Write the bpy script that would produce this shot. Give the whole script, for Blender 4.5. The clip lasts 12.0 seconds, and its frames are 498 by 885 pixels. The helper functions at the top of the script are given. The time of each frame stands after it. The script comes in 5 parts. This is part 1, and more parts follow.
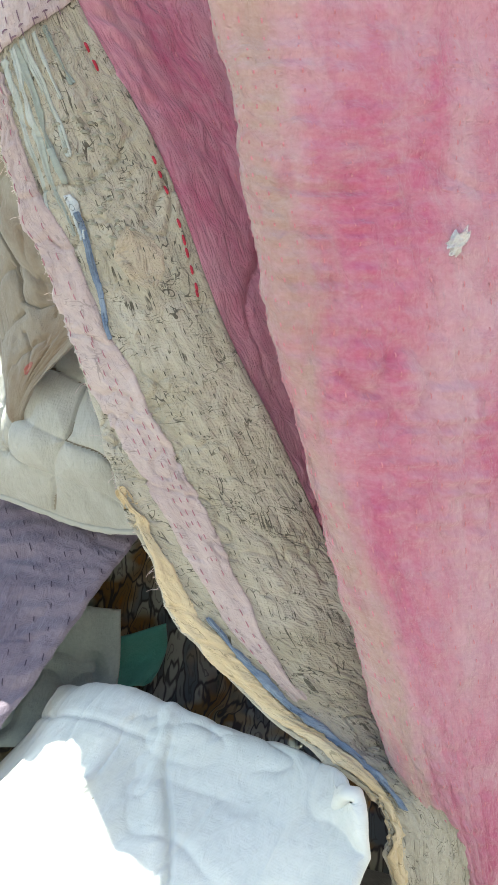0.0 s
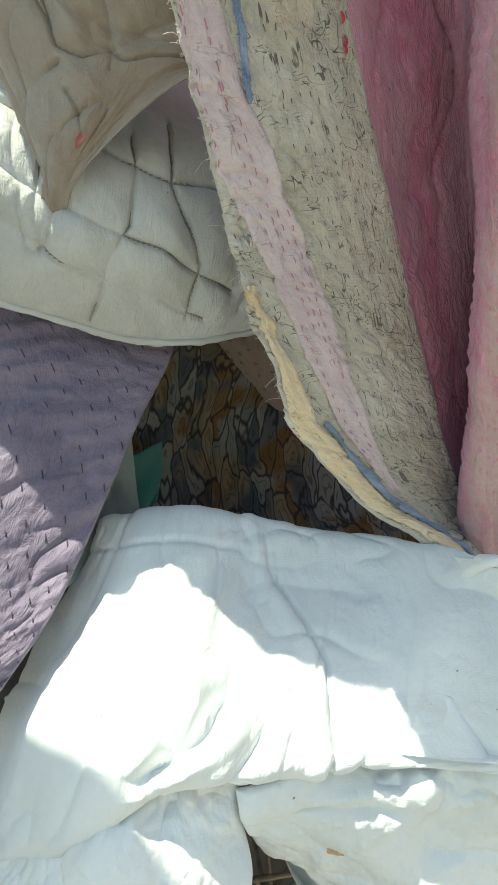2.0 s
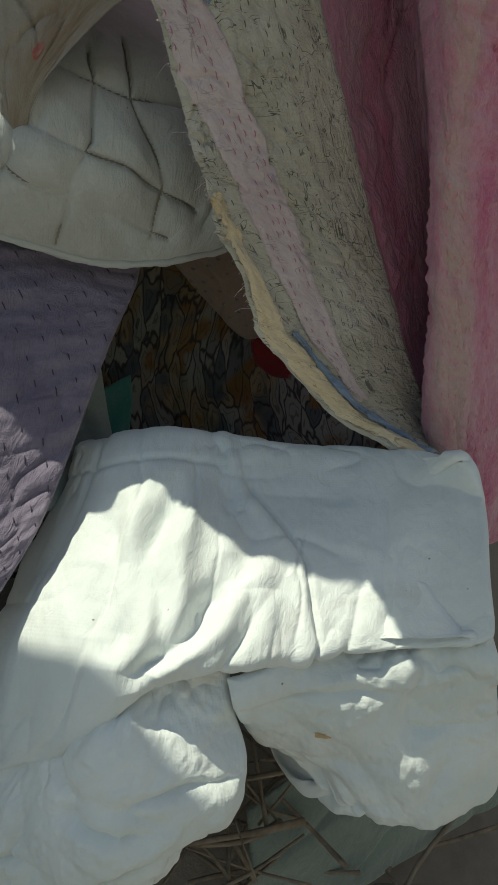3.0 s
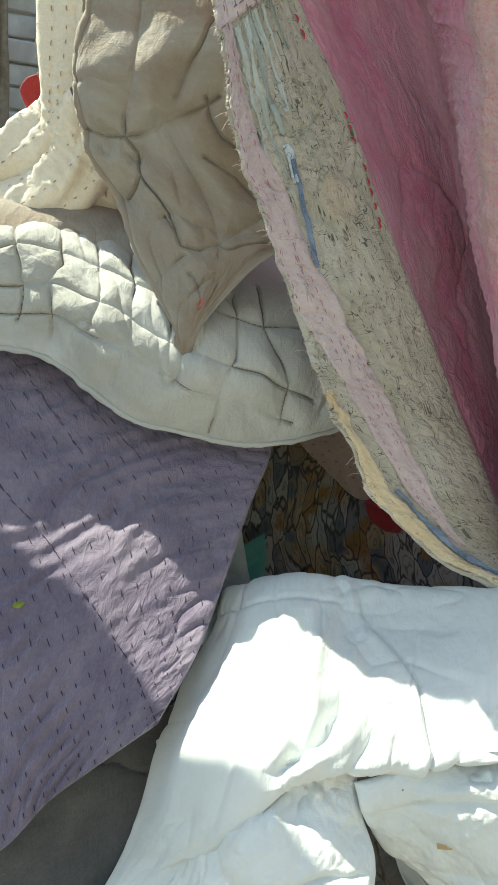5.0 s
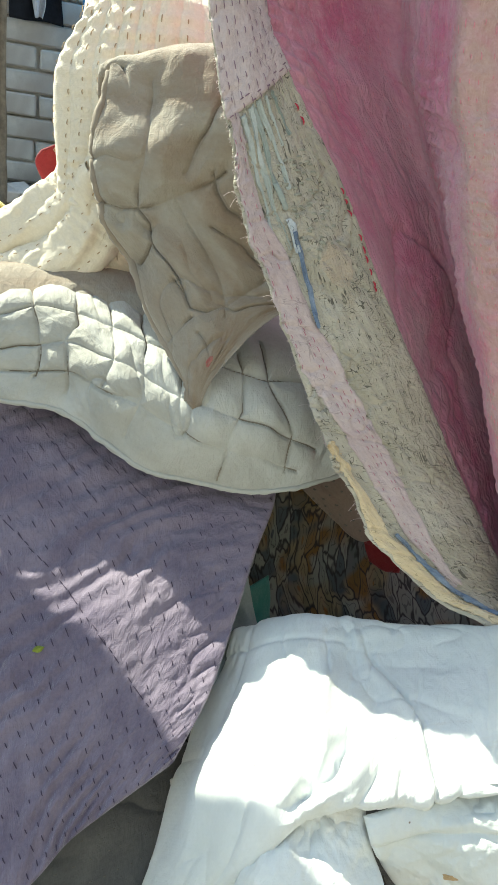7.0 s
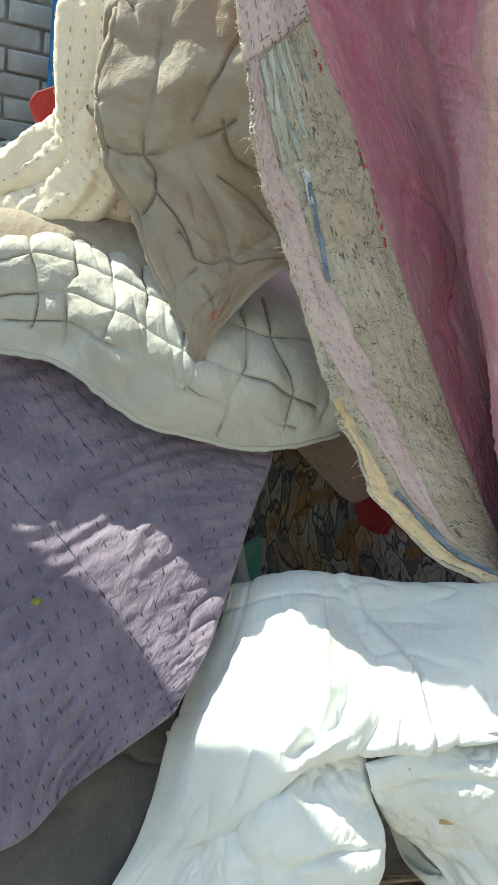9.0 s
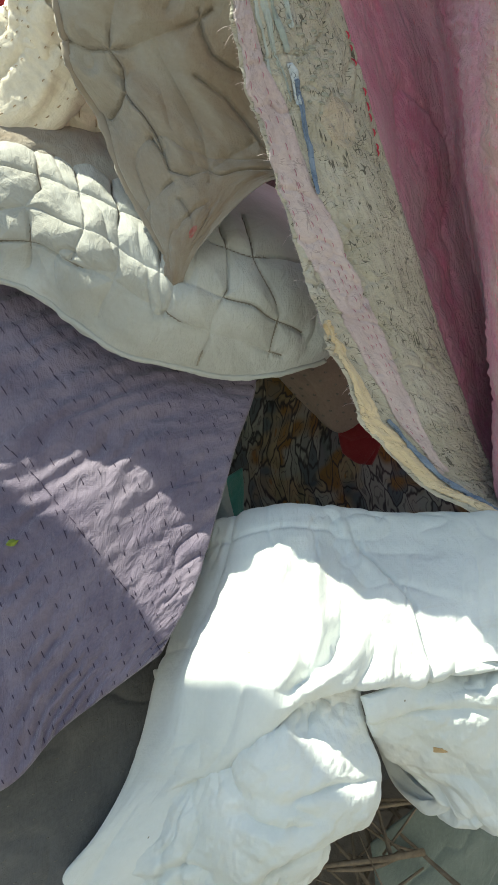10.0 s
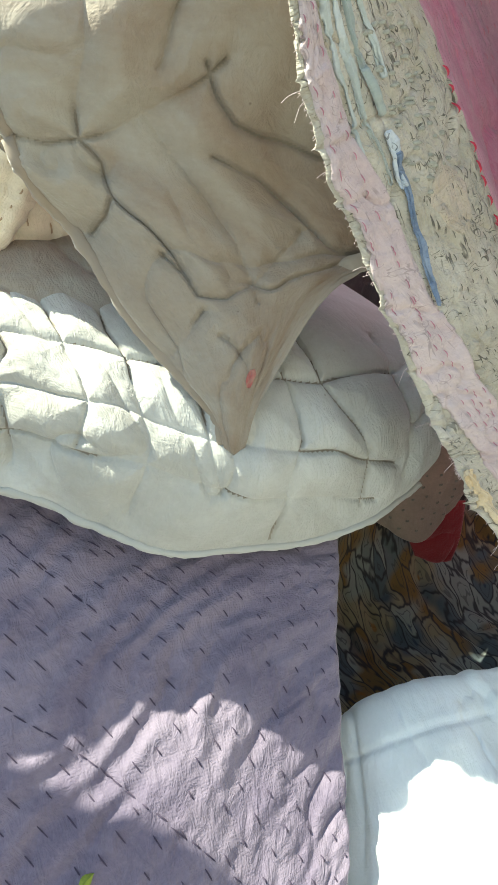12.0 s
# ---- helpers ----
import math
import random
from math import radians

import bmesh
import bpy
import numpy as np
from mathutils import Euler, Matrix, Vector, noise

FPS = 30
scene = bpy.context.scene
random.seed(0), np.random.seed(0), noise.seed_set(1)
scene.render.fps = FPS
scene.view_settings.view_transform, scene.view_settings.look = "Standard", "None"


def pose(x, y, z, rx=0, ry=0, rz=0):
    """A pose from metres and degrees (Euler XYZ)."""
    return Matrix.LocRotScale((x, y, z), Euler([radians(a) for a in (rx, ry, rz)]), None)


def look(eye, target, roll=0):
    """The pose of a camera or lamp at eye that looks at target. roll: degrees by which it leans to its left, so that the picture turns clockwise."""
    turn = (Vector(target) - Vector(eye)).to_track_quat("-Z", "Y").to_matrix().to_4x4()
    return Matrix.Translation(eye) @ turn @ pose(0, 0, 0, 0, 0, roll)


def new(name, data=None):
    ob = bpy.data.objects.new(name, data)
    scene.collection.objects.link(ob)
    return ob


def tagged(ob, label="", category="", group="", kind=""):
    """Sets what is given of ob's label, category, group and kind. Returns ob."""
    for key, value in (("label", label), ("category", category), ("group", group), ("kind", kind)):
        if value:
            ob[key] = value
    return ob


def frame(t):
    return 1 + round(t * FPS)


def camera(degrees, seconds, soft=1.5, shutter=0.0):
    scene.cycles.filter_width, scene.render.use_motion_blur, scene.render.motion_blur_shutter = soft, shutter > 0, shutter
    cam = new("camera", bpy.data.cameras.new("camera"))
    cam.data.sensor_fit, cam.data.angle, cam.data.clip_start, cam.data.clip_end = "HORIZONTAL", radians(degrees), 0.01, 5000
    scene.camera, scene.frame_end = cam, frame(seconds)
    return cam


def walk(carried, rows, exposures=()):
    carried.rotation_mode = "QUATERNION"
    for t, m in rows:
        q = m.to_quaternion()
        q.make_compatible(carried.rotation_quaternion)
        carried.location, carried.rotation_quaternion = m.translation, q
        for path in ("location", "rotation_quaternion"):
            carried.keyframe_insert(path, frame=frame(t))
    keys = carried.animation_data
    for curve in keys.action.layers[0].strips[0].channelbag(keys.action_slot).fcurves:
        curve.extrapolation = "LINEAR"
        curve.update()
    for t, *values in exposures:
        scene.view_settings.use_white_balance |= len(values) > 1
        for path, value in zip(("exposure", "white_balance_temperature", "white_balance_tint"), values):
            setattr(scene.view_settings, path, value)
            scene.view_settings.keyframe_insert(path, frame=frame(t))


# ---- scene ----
cam = camera(38.5, 12.0, soft=1.6)
PATH = [
    (0, (0.095, 0.046, 1.11), (0.125, 1.757, 0.076), 8.6),
    (0.5, (0.046, 0.068, 1.115), (0.202, 1.763, 0.065), 8.3),
    (1, (-0.032, 0.077, 1.1), (0.352, 1.723, 0.031), 9.7),
    (1.5, (-0.125, 0.091, 1.064), (0.484, 1.6, -0.097), 16.0),
    (2, (-0.165, 0.098, 1.022), (0.641, 1.413, -0.251), 22.8),
    (2.5, (-0.182, 0.085, 1.011), (0.656, 1.34, -0.302), 22.3),
    (3, (-0.182, 0.06, 0.997), (0.729, 1.283, -0.297), 23.2),
    (3.5, (-0.193, 0.043, 0.993), (0.586, 1.348, -0.307), 19.5),
    (3.7, (-0.2, 0.036, 0.993), (0.511, 1.373, -0.314), 18.1),
    (5.3, (-0.237, -0.066, 1.091), (0.316, 1.617, 0.162), 9.6),
    (5.5, (-0.234, -0.073, 1.103), (0.29, 1.633, 0.199), 8.4),
    (6, (-0.219, -0.07, 1.108), (0.352, 1.601, 0.168), 9.6),
    (6.5, (-0.241, -0.069, 1.1), (0.343, 1.591, 0.15), 10.4),
    (7, (-0.262, -0.071, 1.096), (0.354, 1.597, 0.18), 11.0),
    (7.2, (-0.268, -0.071, 1.092), (0.375, 1.59, 0.183), 11.4),
    (8.8, (-0.294, -0.071, 1.075), (0.429, 1.544, 0.143), 13.4),
    (9, (-0.298, -0.066, 1.071), (0.419, 1.536, 0.111), 14.0),
    (9.5, (-0.307, -0.052, 1.057), (0.398, 1.504, 0.017), 15.0),
    (10, (-0.298, -0.034, 1.045), (0.501, 1.437, -0.049), 15.2),
    (10.5, (-0.294, -0.016, 1.038), (0.507, 1.473, -0.03), 13.9),
    (11, (-0.292, 0.039, 1.027), (0.516, 1.472, -0.111), 11.0),
    (11.5, (-0.301, 0.153, 1.017), (0.609, 1.526, -0.118), 9.5),
    (12, (-0.315, 0.249, 1.046), (0.684, 1.591, -0.049), 7.7),
]
EXPOSURES = [(0, 1.65, 6900, -2), (1.5, 1.45, 6900, -5), (2.2, 0.85, 6900, -5), (3.0, -0.22, 6900, -5), (3.6, -0.1, 6900, -5), (5.5, 1.15, 6900, -5), (9.5, 1.0, 6900, -5), (10.5, 0.8, 6900, -5), (11.3, 0.9, 6900, -5), (12, 1.5, 6900, -5)]
walk(cam, [(t, look(eye, target, roll)) for t, eye, target, roll in PATH], EXPOSURES)

# ---- world, sun and exposure ----
SUN_DIR = Vector((-0.42, 0.64, 0.715)).normalized()      # towards the sun
world = bpy.data.worlds.new("sky")
scene.world = world
world.use_nodes = True
wn = world.node_tree
sky = wn.nodes.new("ShaderNodeTexSky")
sky.sky_type, sky.sun_disc = "NISHITA", False
sky.sun_elevation = math.asin(SUN_DIR.z)
sky.sun_rotation = math.atan2(SUN_DIR.x, SUN_DIR.y)
wn.links.new(sky.outputs[0], wn.nodes["Background"].inputs[0])
wn.nodes["Background"].inputs[1].default_value = 0.15
sun = new("sun", bpy.data.lights.new("sun", "SUN"))
sun.data.energy, sun.data.angle, sun.data.color = 5.0, radians(0.55), (1.0, 0.95, 0.86)
sun.matrix_world = look(SUN_DIR * 8, (0, 0, 0))


# ---- materials ----
def nodes_of(name, rough=0.9):
    m = bpy.data.materials.new(name)
    m.use_nodes = True
    t = m.node_tree
    b = t.nodes["Principled BSDF"]
    b.inputs["Roughness"].default_value = rough
    b.inputs["Specular IOR Level"].default_value = 0.2
    return m, t, b


def node(t, kind, **sets):
    n = t.nodes.new(kind)
    for k, v in sets.items():
        n.inputs[k].default_value = v
    return n


def mixed(t, fac, a, b, mode="MIX"):
    n = t.nodes.new("ShaderNodeMix")
    n.data_type, n.blend_type = "RGBA", mode
    for sock, v in ((n.inputs[0], fac), (n.inputs[6], a), (n.inputs[7], b)):
        if isinstance(v, (tuple, float, int)):
            sock.default_value = (*v, 1) if isinstance(v, tuple) else v
        else:
            t.links.new(v, sock)
    return n.outputs[2]


def ramp(t, fac, lo, hi, a=0.0, b=1.0):
    n = t.nodes.new("ShaderNodeMapRange")
    n.inputs[1].default_value, n.inputs[2].default_value = lo, hi
    n.inputs[3].default_value, n.inputs[4].default_value = a, b
    t.links.new(fac, n.inputs[0])
    return n.outputs[0]


def noisy(t, co, scale, detail=4, rough=0.6, stretch=None, warp=0.0):
    if stretch:
        mp = t.nodes.new("ShaderNodeMapping")
        mp.inputs["Scale"].default_value = stretch
        t.links.new(co, mp.inputs[0])
        co = mp.outputs[0]
    n = node(t, "ShaderNodeTexNoise", Scale=scale, Detail=detail, Roughness=rough, Distortion=warp)
    t.links.new(co, n.inputs["Vector"])
    return n.outputs["Fac"]


def cloth(name, base, worn, stain=(0.3, 0.24, 0.16), wear=0.5, stains=0.25, patch=14, bump=0.35, weave=900, rough=0.92, streak=(1, 1, 1), band=None, cracks=0.0, flecks=0.0, grain=0.22, mottle=0.0):
    """Old washed cotton: faded patches, stains, weave and small creases, laid by the cloth's own metres."""
    m, t, b = nodes_of(name, rough)
    co = t.nodes.new("ShaderNodeUVMap").outputs[0]
    big = noisy(t, co, patch, 5, 0.62, streak, 0.6)
    col = mixed(t, ramp(t, big, 0.5 - 0.22 * wear, 0.72 - 0.22 * wear), base, worn)
    dirt = noisy(t, co, patch * 0.55 + 3, 6, 0.7, None, 1.2)
    col = mixed(t, ramp(t, dirt, 0.56, 0.8, 0.0, stains), col, stain)
    if band:
        # worn streak along a fold of the cloth
        sep = t.nodes.new("ShaderNodeSeparateXYZ")
        t.links.new(co, sep.inputs[0])
        gap = t.nodes.new("ShaderNodeMath")
        gap.operation = "SUBTRACT"
        gap.inputs[1].default_value = band[0]
        t.links.new(sep.outputs[0], gap.inputs[0])
        far = t.nodes.new("ShaderNodeMath")
        far.operation = "ABSOLUTE"
        t.links.new(gap.outputs[0], far.inputs[0])
        torn = noisy(t, co, 26, 6, 0.65, (1, 0.35, 1), 0.5)
        near = ramp(t, far.outputs[0], 0.0, band[1], 0.42, -0.12)
        both = t.nodes.new("ShaderNodeMath")
        t.links.new(near, both.inputs[0])
        t.links.new(torn, both.inputs[1])
        col = mixed(t, ramp(t, both.outputs[0], 0.58, 0.82, 0.0, 0.7), col, band[2])
    if mottle:
        # the dye is rubbed off the raised puckers between the stitches
        rub = noisy(t, co, 62, 3, 0.6, (0.8, 1.0, 1), 0.8)
        col = mixed(t, ramp(t, rub, 0.47, 0.66, 0.0, mottle), col, worn)
        deep = noisy(t, co, 40, 3, 0.6, (1.0, 0.5, 1), 0.6)
        col = mixed(t, ramp(t, deep, 0.55, 0.70, 0.0, mottle), col, tuple(c * 0.85 for c in base))
    fine = noisy(t, co, 260, 3, 0.7)
    col = mixed(t, grain, col, mixed(t, ramp(t, fine, 0.3, 0.7), tuple(c * 0.72 for c in base), tuple(min(1, c * 1.15) for c in worn)), "MIX")
    if cracks:
        # worn-through gaps: thin dark curling lines, some along the threads, some across
        for scale, stretch, half, seedish in ((85, (1.0, 0.16, 1), 0.012, 42), (60, (1.0, 0.8, 1), 0.008, 30), (120, (0.5, 1.0, 1), 0.010, 55)):
            line = noisy(t, co, scale, 2, 0.5, stretch, 0.9)
            gapm = t.nodes.new("ShaderNodeMath")
            gapm.operation = "COMPARE"
            gapm.inputs[1].default_value, gapm.inputs[2].default_value = 0.5, half
            t.links.new(line, gapm.inputs[0])
            where = ramp(t, noisy(t, co, seedish, 3, 0.6), 0.515, 0.59, 0.0, cracks)
            both = t.nodes.new("ShaderNodeMath")
            both.operation = "MULTIPLY"
            t.links.new(gapm.outputs[0], both.inputs[0])
            t.links.new(where, both.inputs[1])
            col = mixed(t, both.outputs[0], col, tuple(c * 0.22 for c in base))
    if flecks:
        # small specks of dirt
        dot = node(t, "ShaderNodeTexVoronoi", Scale=70, Randomness=1.0)
        t.links.new(co, dot.inputs["Vector"])
        pick = t.nodes.new("ShaderNodeSeparateColor")
        t.links.new(dot.outputs["Color"], pick.inputs[0])
        few = ramp(t, pick.outputs[0], 0.90, 0.92, 0.0, flecks)
        small = ramp(t, dot.outputs["Distance"], 0.03, 0.07, 1.0, 0.0)
        both = t.nodes.new("ShaderNodeMath")
        both.operation = "MULTIPLY"
        t.links.new(few, both.inputs[0])
        t.links.new(small, both.inputs[1])
        col = mixed(t, both.outputs[0], col, tuple(c * 0.35 for c in stain))
    t.links.new(col, b.inputs["Base Color"])
    b.inputs["Sheen Weight"].default_value = 0.25
    b.inputs["Sheen Roughness"].default_value = 0.5
    warp_ = node(t, "ShaderNodeTexWave", Scale=weave / 6.28, Distortion=1.5, Detail=1.0)
    weft = node(t, "ShaderNodeTexWave", Scale=weave / 6.28, Distortion=1.5, Detail=1.0)
    weft.bands_direction = "Y"
    t.links.new(co, warp_.inputs[0])
    t.links.new(co, weft.inputs[0])
    thread = mixed(t, 0.5, warp_.outputs[0], weft.outputs[0])
    crease = noisy(t, co, 95, 5, 0.62, (1, 0.55, 1), 0.8)
    b1 = node(t, "ShaderNodeBump", Strength=bump * 0.35, Distance=0.0008)
    b2 = node(t, "ShaderNodeBump", Strength=min(1.0, bump * 1.25), Distance=0.007)
    t.links.new(thread, b1.inputs["Height"])
    t.links.new(crease, b2.inputs["Height"])
    t.links.new(b1.outputs[0], b2.inputs["Normal"])
    t.links.new(b2.outputs[0], b.inputs["Normal"])
    return m


def plain(name, base, rough=0.85, vary=0.25, scale=30, bump=0.3, dist=0.004, metal=0.0, other=None):
    m, t, b = nodes_of(name, rough)
    co = t.nodes.new("ShaderNodeTexCoord").outputs["Object"]
    f = noisy(t, co, scale, 6, 0.65)
    g = noisy(t, co, scale * 0.17, 3, 0.6)
    col = mixed(t, ramp(t, f, 0.3, 0.7), tuple(c * (1 - vary) for c in base), tuple(min(1, c * (1 + vary)) for c in base))
    if other:
        col = mixed(t, ramp(t, g, 0.45, 0.62), col, other)
    t.links.new(col, b.inputs["Base Color"])
    b.inputs["Metallic"].default_value = metal
    bp = node(t, "ShaderNodeBump", Strength=bump, Distance=dist)
    t.links.new(f, bp.inputs["Height"])
    t.links.new(bp.outputs[0], b.inputs["Normal"])
    return m


def floral(name):
    """A printed cotton of grey-blue leaves and ochre flowers, outlined in black."""
    m, t, b = nodes_of(name, 0.9)
    co = t.nodes.new("ShaderNodeUVMap").outputs[0]
    mp = t.nodes.new("ShaderNodeMapping")
    mp.inputs["Scale"].default_value = (1.0, 0.32, 1)
    t.links.new(co, mp.inputs[0])
    wob = node(t, "ShaderNodeTexNoise", Scale=38, Detail=3)
    t.links.new(mp.outputs[0], wob.inputs[0])
    vec = mixed(t, 0.030, mp.outputs[0], wob.outputs["Color"], "ADD")
    edge = node(t, "ShaderNodeTexVoronoi", Scale=66)
    edge.feature = "DISTANCE_TO_EDGE"
    cell = node(t, "ShaderNodeTexVoronoi", Scale=66)
    t.links.new(vec, edge.inputs["Vector"])
    t.links.new(vec, cell.inputs["Vector"])
    sep = t.nodes.new("ShaderNodeSeparateColor")
    t.links.new(cell.outputs["Color"], sep.inputs[0])
    zone = noisy(t, co, 16, 2, 0.5)
    leaf = mixed(t, ramp(t, sep.outputs[0], 0.35, 0.5), (0.075, 0.092, 0.098), (0.20, 0.215, 0.195))
    bloom = mixed(t, ramp(t, sep.outputs[1], 0.4, 0.6), (0.15, 0.095, 0.035), (0.21, 0.175, 0.11))
    col = mixed(t, ramp(t, zone, 0.45, 0.55), leaf, bloom)
    col = mixed(t, ramp(t, edge.outputs[0], 0.02, 0.07, 0.85, 0.0), col, (0.025, 0.026, 0.028))
    vein = t.nodes.new("ShaderNodeMath")
    vein.operation = "PINGPONG"
    vein.inputs[1].default_value = 0.11
    t.links.new(edge.outputs[0], vein.inputs[0])
    col = mixed(t, ramp(t, vein.outputs[0], 0.012, 0.03, 0.55, 0.0), col, (0.035, 0.035, 0.035))
    ring = ramp(t, cell.outputs["Distance"], 0.12, 0.17, 0.7, 0.0)
    col = mixed(t, ring, col, mixed(t, ramp(t, zone, 0.45, 0.55), (0.03, 0.04, 0.06), (0.22, 0.10, 0.02)))
    t.links.new(col, b.inputs["Base Color"])
    return m


